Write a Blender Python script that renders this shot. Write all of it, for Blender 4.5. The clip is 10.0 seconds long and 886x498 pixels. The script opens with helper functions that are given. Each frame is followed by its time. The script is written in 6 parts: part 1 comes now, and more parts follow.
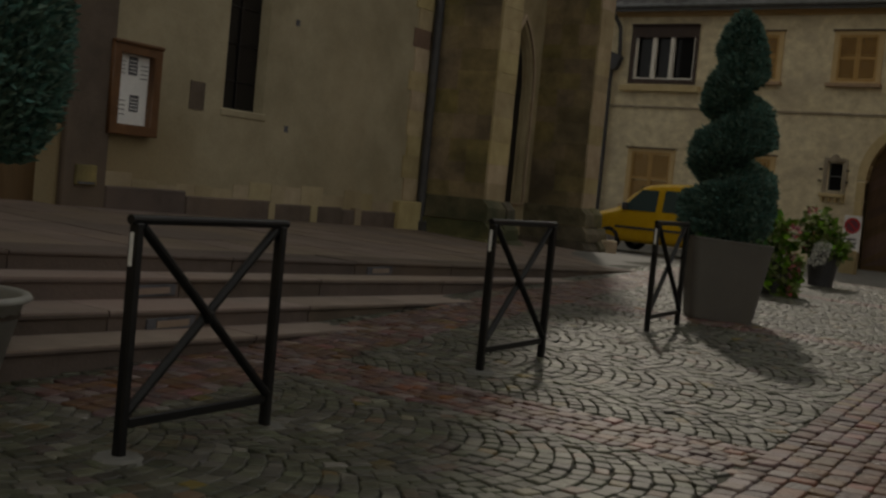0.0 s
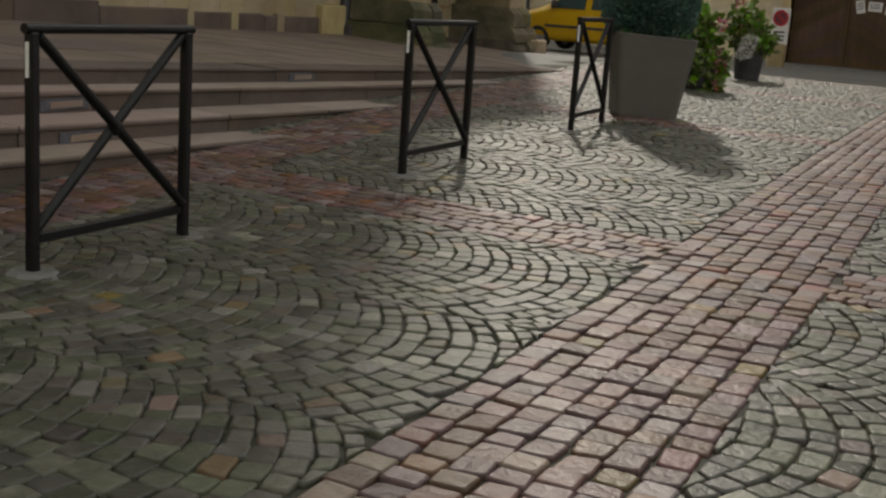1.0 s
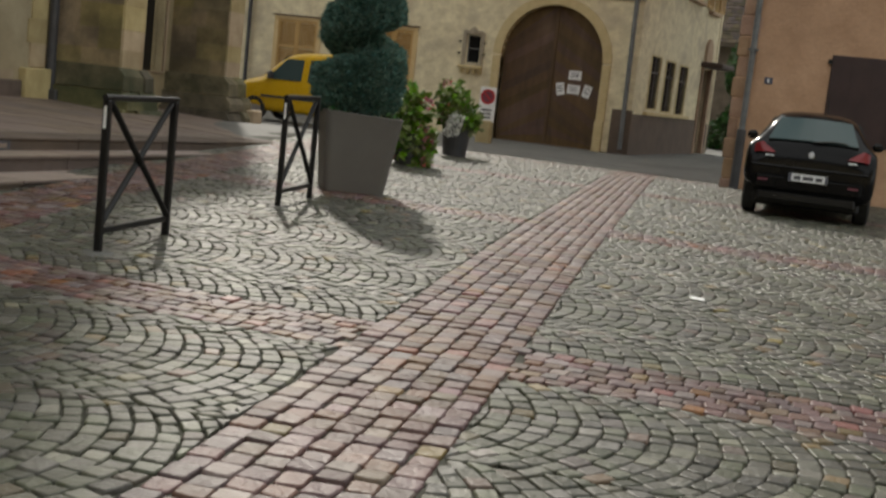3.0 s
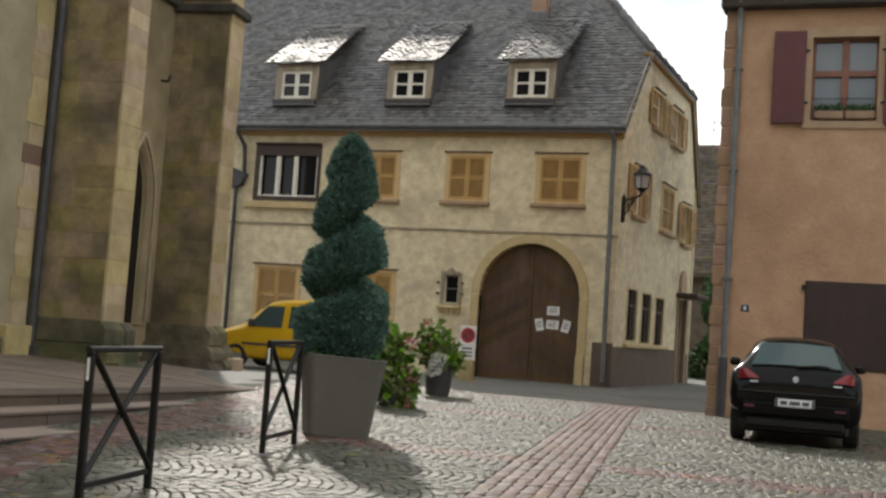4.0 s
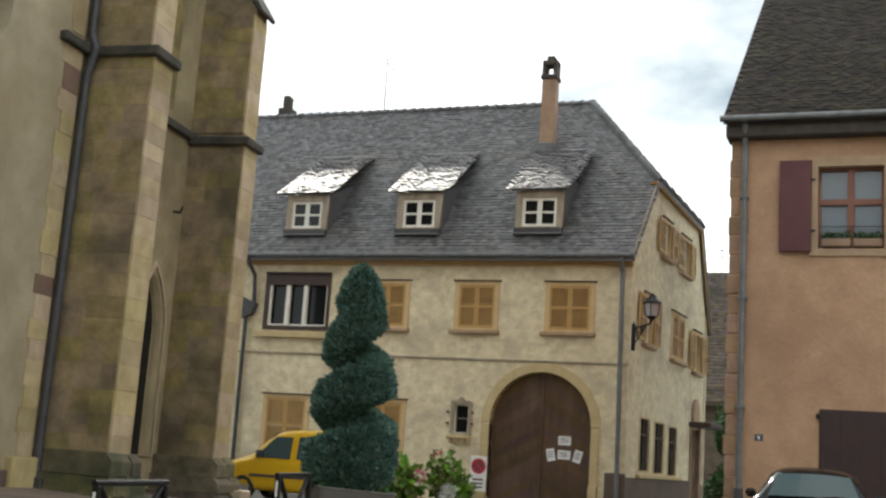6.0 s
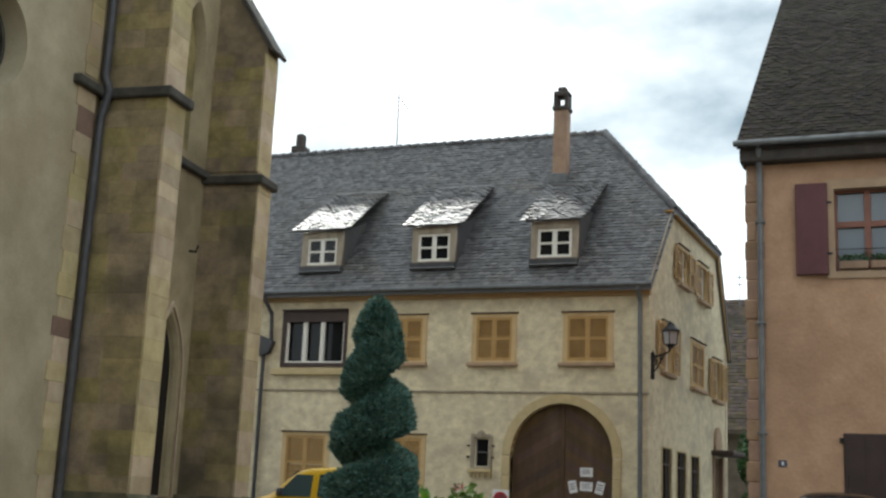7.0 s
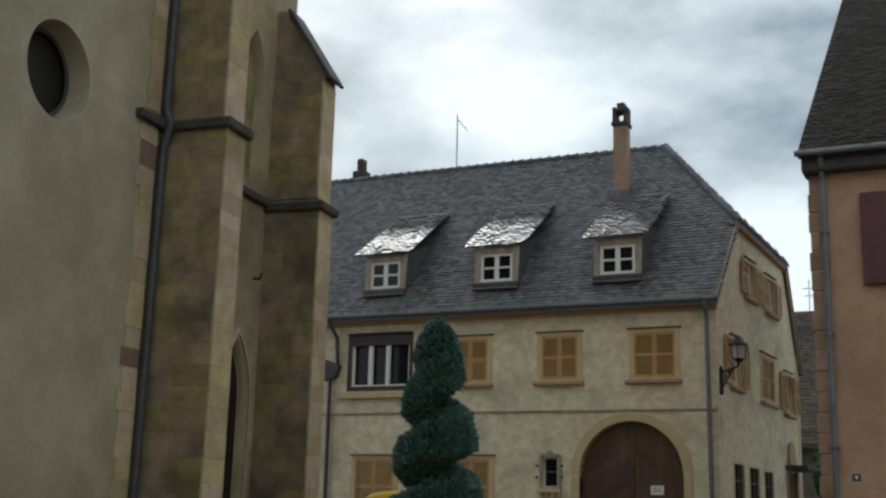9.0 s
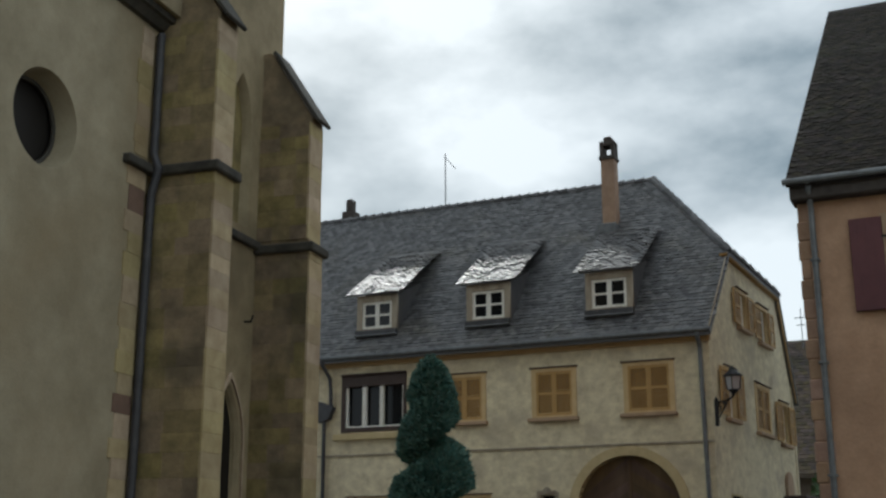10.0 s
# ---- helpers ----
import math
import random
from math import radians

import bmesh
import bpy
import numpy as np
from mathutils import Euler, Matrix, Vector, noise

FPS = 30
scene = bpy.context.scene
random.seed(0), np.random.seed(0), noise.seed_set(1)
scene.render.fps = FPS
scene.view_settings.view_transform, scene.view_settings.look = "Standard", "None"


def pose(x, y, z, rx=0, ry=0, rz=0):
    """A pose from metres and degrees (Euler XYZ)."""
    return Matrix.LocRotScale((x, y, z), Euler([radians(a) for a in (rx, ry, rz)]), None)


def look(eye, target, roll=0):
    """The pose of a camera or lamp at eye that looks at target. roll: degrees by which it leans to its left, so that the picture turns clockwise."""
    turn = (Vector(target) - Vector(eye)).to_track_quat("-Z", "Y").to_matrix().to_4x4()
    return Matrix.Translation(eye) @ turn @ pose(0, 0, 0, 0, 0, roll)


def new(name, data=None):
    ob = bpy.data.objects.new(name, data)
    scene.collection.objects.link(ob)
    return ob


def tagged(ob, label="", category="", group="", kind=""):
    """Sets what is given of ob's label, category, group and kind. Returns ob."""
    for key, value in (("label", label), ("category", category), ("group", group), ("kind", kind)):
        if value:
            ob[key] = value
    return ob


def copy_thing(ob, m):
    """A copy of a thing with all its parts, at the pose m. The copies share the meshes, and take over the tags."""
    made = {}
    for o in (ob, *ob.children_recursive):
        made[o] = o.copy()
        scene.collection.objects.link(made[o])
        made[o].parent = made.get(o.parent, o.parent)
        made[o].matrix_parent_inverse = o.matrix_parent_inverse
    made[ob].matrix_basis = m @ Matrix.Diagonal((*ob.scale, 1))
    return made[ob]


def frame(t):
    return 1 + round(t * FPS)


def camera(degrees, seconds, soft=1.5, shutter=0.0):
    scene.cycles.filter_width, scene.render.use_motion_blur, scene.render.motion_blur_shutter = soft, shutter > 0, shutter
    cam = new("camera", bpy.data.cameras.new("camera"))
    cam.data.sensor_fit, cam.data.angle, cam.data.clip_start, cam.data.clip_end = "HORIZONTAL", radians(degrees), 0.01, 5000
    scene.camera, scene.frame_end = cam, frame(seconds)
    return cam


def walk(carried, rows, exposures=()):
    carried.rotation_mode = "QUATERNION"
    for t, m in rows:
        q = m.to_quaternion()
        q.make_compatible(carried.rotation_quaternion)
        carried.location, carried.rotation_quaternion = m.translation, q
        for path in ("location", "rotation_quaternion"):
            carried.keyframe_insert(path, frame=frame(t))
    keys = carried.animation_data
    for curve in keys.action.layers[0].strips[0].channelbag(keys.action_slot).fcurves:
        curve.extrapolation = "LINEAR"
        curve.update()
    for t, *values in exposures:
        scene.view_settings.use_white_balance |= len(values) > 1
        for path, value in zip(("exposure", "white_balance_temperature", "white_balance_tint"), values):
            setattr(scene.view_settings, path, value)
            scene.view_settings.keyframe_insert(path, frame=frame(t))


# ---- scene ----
cam = camera(41.25, 10.0, 2.5, 0.2)
PATH = [
    (0, pose(-0.143, 0.052, 1.220, 86.99, -5.48, 37.62)),
    (0.5, pose(-0.085, 0.103, 1.210, 83.31, -3.92, 35.66)),
    (1, pose(-0.077, 0.127, 1.208, 77.84, -3.97, 34.28)),
    (1.5, pose(-0.087, 0.134, 1.207, 77.80, -3.41, 34.43)),
    (2, pose(-0.022, 0.115, 1.243, 78.03, -5.66, 30.71)),
    (2.5, pose(0.057, 0.101, 1.308, 78.04, -7.89, 23.85)),
    (3, pose(0.051, 0.143, 1.307, 82.27, -6.27, 20.93)),
    (3.2, pose(0.051, 0.155, 1.315, 84.62, -5.74, 20.40)),
    (4.3, pose(-0.005, 0.164, 1.280, 95.39, -3.80, 19.92)),
    (4.5, pose(0.004, 0.158, 1.289, 95.43, -3.90, 19.96)),
    (5, pose(0.008, 0.166, 1.285, 94.84, -3.35, 20.98)),
    (5.5, pose(0.012, 0.172, 1.302, 96.01, -3.74, 20.99)),
    (5.7, pose(0.011, 0.149, 1.305, 98.71, -4.10, 20.61)),
    (6.8, pose(-0.002, 0.205, 1.264, 101.52, -2.54, 21.06)),
    (7, pose(-0.002, 0.198, 1.260, 101.87, -2.52, 21.41)),
    (7.5, pose(0.022, 0.197, 1.264, 102.39, -1.38, 22.97)),
    (8, pose(0.075, 0.199, 1.262, 102.47, -1.46, 24.39)),
    (8.5, pose(0.092, 0.189, 1.257, 102.54, -1.30, 24.71)),
    (9, pose(0.096, 0.202, 1.264, 102.75, -1.49, 24.88)),
    (9.5, pose(0.078, 0.210, 1.259, 102.70, -1.11, 24.36)),
    (10, pose(0.072, 0.254, 1.249, 104.65, 0.06, 24.79)),
]
EXPOSURE = [(0.0, -2.0, 7350, 9), (0.5, -1.25, 7200, 9), (1.0, -0.8, 7000, 9), (2.0, -0.32, 6800, 8), (2.5, -0.42, 6800, 8), (3.2, -0.42, 6850, 8),
            (4.5, 0.04, 6650, 9), (5.7, 0.08, 6600, 8), (6.8, -0.08, 6250, 5), (8.0, -0.54, 6000, 4), (10.0, -0.98, 6000, 4)]
walk(cam, PATH, EXPOSURE)

# ---- world, sun ----
SUN_DIR = Vector((-0.538 * 0.79, 0.843 * 0.79, 0.615)).normalized()
world = bpy.data.worlds.new("sky")
scene.world = world
world.use_nodes = True
wn, wl = world.node_tree.nodes, world.node_tree.links
wn.clear()
w_out = wn.new("ShaderNodeOutputWorld")
sky = wn.new("ShaderNodeTexSky")
sky.sky_type = 'NISHITA'
sky.sun_disc = False
sky.sun_elevation = math.asin(SUN_DIR.z)
sky.sun_rotation = math.atan2(SUN_DIR.x, SUN_DIR.y)
sky.dust_density = 2.0
sky_bg = wn.new("ShaderNodeBackground")
sky_bg.inputs["Strength"].default_value = 0.10
wl.new(sky.outputs[0], sky_bg.inputs["Color"])
w_tc = wn.new("ShaderNodeTexCoord")
w_map = wn.new("ShaderNodeMapping")
w_map.inputs["Scale"].default_value = (2.2, 2.2, 4.0)
w_map.inputs["Location"].default_value = (0.35, 0.1, 0.6)
wl.new(w_tc.outputs["Generated"], w_map.inputs["Vector"])
w_noise = wn.new("ShaderNodeTexNoise")
w_noise.inputs["Scale"].default_value = 1.9
w_noise.inputs["Detail"].default_value = 8
w_noise.inputs["Roughness"].default_value = 0.5
wl.new(w_map.outputs[0], w_noise.inputs["Vector"])
w_ramp = wn.new("ShaderNodeValToRGB")
w_ramp.color_ramp.elements[0].position = 0.34
w_ramp.color_ramp.elements[0].color = (0.24, 0.33, 0.385, 1)
w_ramp.color_ramp.elements[1].position = 0.60
w_ramp.color_ramp.elements[1].color = (1.34, 1.36, 1.37, 1)
w_dot = wn.new("ShaderNodeVectorMath")
w_dot.operation = 'DOT_PRODUCT'
w_dot.inputs[1].default_value = Vector((-0.15, 0.90, 0.41)).normalized()
wl.new(w_tc.outputs["Generated"], w_dot.inputs[0])
w_bank = wn.new("ShaderNodeMapRange")
w_bank.interpolation_type = 'SMOOTHSTEP'
w_bank.inputs["From Min"].default_value = 0.972
w_bank.inputs["From Max"].default_value = 0.999
w_bank.inputs["To Min"].default_value = 0.065
w_bank.inputs["To Max"].default_value = -0.055
wl.new(w_dot.outputs["Value"], w_bank.inputs["Value"])
w_add = wn.new("ShaderNodeMath")
w_add.operation = 'ADD'
wl.new(w_noise.outputs["Fac"], w_add.inputs[0])
wl.new(w_bank.outputs[0], w_add.inputs[1])
wl.new(w_add.outputs[0], w_ramp.inputs[0])
cloud_bg = wn.new("ShaderNodeBackground")
cloud_bg.inputs["Strength"].default_value = 1.5
wl.new(w_ramp.outputs[0], cloud_bg.inputs["Color"])
w_mix = wn.new("ShaderNodeMixShader")
w_mix.inputs[0].default_value = 0.8
wl.new(sky_bg.outputs[0], w_mix.inputs[1])
wl.new(cloud_bg.outputs[0], w_mix.inputs[2])
wl.new(w_mix.outputs[0], w_out.inputs[0])

sun_data = bpy.data.lights.new("sun", 'SUN')
sun_data.energy = 3.2
sun_data.angle = radians(2.0)
sun_data.color = (1.0, 0.95, 0.88)
sun = new("sun", sun_data)
sun.matrix_world = look(SUN_DIR * 60, (0, 0, 0))


# ---- materials ----
def material(name, dark, light, scale=4.0, rough=0.8, bump=0.3, fine=60.0, metal=0.0, stain=None, rand=0.0, island=False, spec=0.5, stretch=(1, 1, 1), odd=None):
    """Two-scale surface: broad patches between two colours, fine grain in relief; stain: colour of large blotches; rand: change from piece to piece."""
    m = bpy.data.materials.new(name)
    m.use_nodes = True
    n, l = m.node_tree.nodes, m.node_tree.links
    b = n["Principled BSDF"]
    tc = n.new("ShaderNodeNewGeometry")
    mp = n.new("ShaderNodeMapping")
    mp.inputs["Scale"].default_value = stretch
    l.new(tc.outputs["Position"], mp.inputs["Vector"])
    a = n.new("ShaderNodeTexNoise")
    a.inputs["Scale"].default_value = scale
    a.inputs["Detail"].default_value = 6
    a.inputs["Roughness"].default_value = 0.65
    f = n.new("ShaderNodeTexNoise")
    f.inputs["Scale"].default_value = fine
    f.inputs["Detail"].default_value = 4
    for t in (a, f):
        l.new(mp.outputs[0], t.inputs["Vector"])
    mix = n.new("ShaderNodeMix")
    mix.data_type = 'RGBA'
    mix.inputs["A"].default_value = (*dark, 1)
    mix.inputs["B"].default_value = (*light, 1)
    ramp = n.new("ShaderNodeMapRange")
    ramp.inputs["From Min"].default_value = 0.32
    ramp.inputs["From Max"].default_value = 0.68
    l.new(a.outputs["Fac"], ramp.inputs["Value"])
    l.new(ramp.outputs[0], mix.inputs["Factor"])
    col = mix.outputs["Result"]
    if stain:
        s = n.new("ShaderNodeTexNoise")
        s.inputs["Scale"].default_value = scale * 0.22
        s.inputs["Detail"].default_value = 5
        l.new(mp.outputs[0], s.inputs["Vector"])
        r2 = n.new("ShaderNodeMapRange")
        r2.inputs["From Min"].default_value = 0.52
        r2.inputs["From Max"].default_value = 0.72
        l.new(s.outputs["Fac"], r2.inputs["Value"])
        mx = n.new("ShaderNodeMix")
        mx.data_type = 'RGBA'
        mx.inputs["B"].default_value = (*stain, 1)
        l.new(r2.outputs[0], mx.inputs["Factor"])
        l.new(col, mx.inputs["A"])
        col = mx.outputs["Result"]
    hsv = n.new("ShaderNodeHueSaturation")
    l.new(col, hsv.inputs["Color"])
    g1 = n.new("ShaderNodeMapRange")
    g1.inputs["To Min"].default_value = 0.86
    g1.inputs["To Max"].default_value = 1.14
    l.new(f.outputs["Fac"], g1.inputs["Value"])
    val = g1.outputs[0]
    if rand:
        src = n.new("ShaderNodeNewGeometry").outputs["Random Per Island"] if island else n.new("ShaderNodeObjectInfo").outputs["Random"]
        g2 = n.new("ShaderNodeMapRange")
        g2.inputs["To Min"].default_value = 1 - rand
        g2.inputs["To Max"].default_value = 1 + rand
        l.new(src, g2.inputs["Value"])
        mu = n.new("ShaderNodeMath")
        mu.operation = 'MULTIPLY'
        l.new(val, mu.inputs[0])
        l.new(g2.outputs[0], mu.inputs[1])
        val = mu.outputs[0]
        wn2 = n.new("ShaderNodeTexWhiteNoise")
        wn2.noise_dimensions = '1D'
        l.new(src, wn2.inputs["W"])
        g3 = n.new("ShaderNodeMapRange")
        g3.inputs["To Min"].default_value = 0.5 - 0.11 * rand
        g3.inputs["To Max"].default_value = 0.5 + 0.11 * rand
        l.new(wn2.outputs["Value"], g3.inputs["Value"])
        l.new(g3.outputs[0], hsv.inputs["Hue"])
        g4 = n.new("ShaderNodeMapRange")
        g4.inputs["To Min"].default_value = 1 - rand
        g4.inputs["To Max"].default_value = 1 + rand
        l.new(wn2.outputs["Value"], g4.inputs["Value"])
        l.new(g4.outputs[0], hsv.inputs["Saturation"])
        for k, (share, tone) in enumerate(odd or ()):
            wn3 = n.new("ShaderNodeTexWhiteNoise")
            wn3.noise_dimensions = '1D'
            sh = n.new("ShaderNodeMath")
            sh.operation = 'ADD'
            sh.inputs[1].default_value = 3.7 + k
            l.new(src, sh.inputs[0])
            l.new(sh.outputs[0], wn3.inputs["W"])
            lt = n.new("ShaderNodeMath")
            lt.operation = 'LESS_THAN'
            lt.inputs[1].default_value = share
            l.new(wn3.outputs["Value"], lt.inputs[0])
            sc = n.new("ShaderNodeMath")
            sc.operation = 'MULTIPLY'
            sc.inputs[1].default_value = 0.75
            l.new(lt.outputs[0], sc.inputs[0])
            mo = n.new("ShaderNodeMix")
            mo.data_type = 'RGBA'
            mo.inputs["B"].default_value = (*tone, 1)
            l.new(sc.outputs[0], mo.inputs["Factor"])
            l.new(col, mo.inputs["A"])
            col = mo.outputs["Result"]
        l.new(col, hsv.inputs["Color"])
    l.new(val, hsv.inputs["Value"])
    l.new(hsv.outputs[0], b.inputs["Base Color"])
    rr = n.new("ShaderNodeMapRange")
    rr.inputs["To Min"].default_value = max(0.02, rough - 0.12)
    rr.inputs["To Max"].default_value = min(1, rough + 0.12)
    l.new(f.outputs["Fac"], rr.inputs["Value"])
    l.new(rr.outputs[0], b.inputs["Roughness"])
    b.inputs["Metallic"].default_value = metal
    b.inputs["Specular IOR Level"].default_value = spec
    if bump:
        bp = n.new("ShaderNodeBump")
        bp.inputs["Strength"].default_value = bump
        bp.inputs["Distance"].default_value = 0.01
        ad = n.new("ShaderNodeMath")
        ad.operation = 'ADD'
        l.new(a.outputs["Fac"], ad.inputs[0])
        l.new(f.outputs["Fac"], ad.inputs[1])
        l.new(ad.outputs[0], bp.inputs["Height"])
        l.new(bp.outputs[0], b.inputs["Normal"])
    return m


def glass_material(name, tint, rough=0.04):
    m = bpy.data.materials.new(name)
    m.use_nodes = True
    b = m.node_tree.nodes["Principled BSDF"]
    b.inputs["Base Color"].default_value = (*tint, 1)
    b.inputs["Roughness"].default_value = rough
    b.inputs["Specular IOR Level"].default_value = 0.6
    return m


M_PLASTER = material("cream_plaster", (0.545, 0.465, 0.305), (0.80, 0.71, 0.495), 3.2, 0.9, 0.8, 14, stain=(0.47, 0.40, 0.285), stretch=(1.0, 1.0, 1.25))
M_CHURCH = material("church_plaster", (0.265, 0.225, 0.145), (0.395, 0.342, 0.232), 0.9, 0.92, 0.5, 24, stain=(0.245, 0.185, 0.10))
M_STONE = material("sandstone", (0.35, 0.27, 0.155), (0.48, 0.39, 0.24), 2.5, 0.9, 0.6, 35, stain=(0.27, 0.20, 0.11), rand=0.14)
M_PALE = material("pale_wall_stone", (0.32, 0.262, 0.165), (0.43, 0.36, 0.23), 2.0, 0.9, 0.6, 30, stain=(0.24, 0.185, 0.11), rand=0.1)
# Dark from weathering, with the shade of the buttress sides put into the colour.
M_STONE_DARK = material("weathered_shaded_sandstone", (0.165, 0.128, 0.068), (0.33, 0.255, 0.135), 2.4, 0.92, 0.9, 24, stain=(0.085, 0.073, 0.044), rand=0.16)
M_NAVE = material("brown_nave_stone", (0.25, 0.20, 0.115), (0.37, 0.30, 0.18), 1.6, 0.92, 0.8, 24, stain=(0.16, 0.125, 0.07))
M_REDBLOCK = material("red_brown_quoin_block", (0.15, 0.095, 0.07), (0.22, 0.14, 0.10), 3.0, 0.9, 0.6, 30)
M_MOSS = material("mossy_stone", (0.075, 0.068, 0.042), (0.19, 0.16, 0.10), 3.5, 0.95, 1.0, 22, stain=(0.05, 0.055, 0.028), rand=0.25)
M_LEDGE = material("ledge_stone", (0.03, 0.028, 0.024), (0.075, 0.068, 0.054), 3.0, 0.92, 0.6, 30)
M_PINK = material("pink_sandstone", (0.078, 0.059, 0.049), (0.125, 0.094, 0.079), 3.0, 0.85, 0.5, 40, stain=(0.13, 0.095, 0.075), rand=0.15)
# Paler than the risers: sky light on the treads is put into the colour.
M_TREAD = material("worn_skylit_tread_stone", (0.20, 0.157, 0.132), (0.28, 0.222, 0.188), 3.0, 0.75, 0.4, 40, stain=(0.25, 0.18, 0.15), rand=0.12)
M_SLATE = material("slate", (0.078, 0.079, 0.083), (0.122, 0.120, 0.120), 3.0, 0.50, 0.4, 30, stain=(0.10, 0.094, 0.084), rand=0.48, island=True)
M_SLATE_P = material("slate_piece", (0.075, 0.076, 0.082), (0.15, 0.148, 0.15), 2.0, 0.55, 0.4, 30, rand=0.35)
M_ROOF_OLD = material("old_roof_tile", (0.012, 0.010, 0.008), (0.028, 0.022, 0.017), 3.0, 0.95, 0.6, 30, stain=(0.030, 0.028, 0.020), rand=0.4, spec=0.08, island=True)
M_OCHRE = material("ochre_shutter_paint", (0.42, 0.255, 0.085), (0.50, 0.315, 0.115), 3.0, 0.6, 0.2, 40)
# M_OCHRE darkened: the shade between the slats is put into the colour.
M_LOUVRE = material("shaded_louvre_ochre", (0.29, 0.16, 0.045), (0.36, 0.21, 0.065), 3.0, 0.65, 0.2, 40)
M_OCHRE_FRAME = material("ochre_frame_paint", (0.54, 0.38, 0.18), (0.62, 0.46, 0.24), 3.0, 0.65, 0.2, 40)
M_EAVE = material("ochre_eave_board", (0.40, 0.27, 0.12), (0.48, 0.34, 0.17), 2.0, 0.7, 0.2, 40)
M_SANDFRAME = material("sand_surround", (0.48, 0.38, 0.20), (0.60, 0.48, 0.27), 3.0, 0.85, 0.4, 40)
M_WHITE = material("white_paint", (0.72, 0.70, 0.62), (0.82, 0.80, 0.74), 5.0, 0.5, 0.1, 60)
M_GLASS = glass_material("dark_window_glass", (0.012, 0.013, 0.014))
M_GLASS.node_tree.nodes["Principled BSDF"].inputs["Specular IOR Level"].default_value = 0.22
# Blue-grey base colour, paler than the dark window glass.
M_GLASS_SKY = glass_material("blue_grey_window_glass", (0.13, 0.155, 0.18), 0.06)
M_LAMPGLASS = glass_material("frosted_lantern_glass", (0.36, 0.35, 0.36), 0.35)
M_LEADED = glass_material("leaded_church_glass", (0.018, 0.016, 0.014), 0.45)
M_LEADED.node_tree.nodes["Principled BSDF"].inputs["Specular IOR Level"].default_value = 0.12
M_WOOD = material("brown_gate_wood", (0.065, 0.036, 0.020), (0.11, 0.062, 0.034), 2.0, 0.65, 0.4, 40, stain=(0.15, 0.095, 0.06), stretch=(3, 3, 0.6), rand=0.2)
M_DARKWOOD = material("dark_brown_timber", (0.036, 0.021, 0.016), (0.062, 0.037, 0.028), 3.0, 0.6, 0.3, 50)
M_DADO = material("brown_dado_paint", (0.09, 0.064, 0.048), (0.14, 0.10, 0.075), 1.5, 0.8, 0.3, 40, stain=(0.10, 0.075, 0.06))
M_ZINC = material("weathered_zinc_pipe", (0.11, 0.115, 0.12), (0.19, 0.20, 0.205), 4.0, 0.55, 0.2, 50, metal=0.3)
M_BLACKPIPE = material("dark_pipe", (0.03, 0.03, 0.035), (0.06, 0.06, 0.065), 4.0, 0.5, 0.2, 50)
M_BLACK = material("black_metal_paint", (0.004, 0.004, 0.005), (0.010, 0.010, 0.011), 8.0, 0.38, 0.12, 90, spec=0.32)
M_CHIM = material("chimney_brick", (0.27, 0.175, 0.115), (0.36, 0.245, 0.165), 3.0, 0.85, 0.5, 30, stain=(0.17, 0.11, 0.08))
M_SALMON = material("salmon_render", (0.39, 0.235, 0.145), (0.51, 0.325, 0.21), 1.8, 0.9, 0.8, 18, stain=(0.33, 0.20, 0.125))
M_CHIMSOOT = material("sooty_chimney_stone", (0.035, 0.028, 0.024), (0.07, 0.058, 0.05), 4.0, 0.9, 0.6, 30)
M_SHOP = material("dark_maroon_plank_paint", (0.026, 0.012, 0.012), (0.045, 0.022, 0.021), 3.0, 0.6, 0.3, 50)
M_TANSTONE = material("tan_stone_surround", (0.36, 0.25, 0.16), (0.46, 0.33, 0.22), 3.0, 0.85, 0.5, 40, stain=(0.29, 0.20, 0.14))
M_DORMER = material("weathered_dormer_boards", (0.24, 0.20, 0.15), (0.44, 0.38, 0.29), 4.0, 0.85, 0.4, 40, stain=(0.20, 0.14, 0.09), stretch=(1, 1, 0.3))
M_QUOIN = material("worn_red_quoin_stone", (0.28, 0.17, 0.115), (0.40, 0.26, 0.18), 3.5, 0.88, 0.9, 25, stain=(0.22, 0.14, 0.10), rand=0.12)
M_MAROON = material("maroon_shutter_paint", (0.085, 0.020, 0.024), (0.12, 0.032, 0.036), 3.0, 0.55, 0.2, 50)
M_REDFRAME = material("red_brown_window_paint", (0.17, 0.065, 0.042), (0.23, 0.09, 0.058), 3.0, 0.5, 0.15, 50)
M_GREYPLANTER = material("grey_planter_shell", (0.098, 0.092, 0.085), (0.12, 0.113, 0.104), 2.0, 0.55, 0.1, 80)
M_CONCRETE = material("pale_concrete_planter", (0.27, 0.27, 0.25), (0.35, 0.35, 0.33), 3.0, 0.8, 0.3, 60)
M_SOIL = material("soil", (0.03, 0.022, 0.015), (0.07, 0.05, 0.035), 12.0, 0.95, 0.8, 60)
M_CORE = material("dark_green_core", (0.03, 0.068, 0.054), (0.055, 0.105, 0.085), 8.0, 0.95, 0.5, 60)
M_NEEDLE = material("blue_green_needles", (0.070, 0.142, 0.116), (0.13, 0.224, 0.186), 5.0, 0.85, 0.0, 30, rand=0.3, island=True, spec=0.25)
M_LEAF = material("bright_green_leaves", (0.06, 0.115, 0.02), (0.21, 0.29, 0.06), 5.0, 0.55, 0.0, 30, rand=0.4, island=True)
M_PINKFLOWER = material("pink_petals", (0.48, 0.10, 0.15), (0.68, 0.30, 0.34), 9.0, 0.6, 0.0, 30, rand=0.3, island=True)
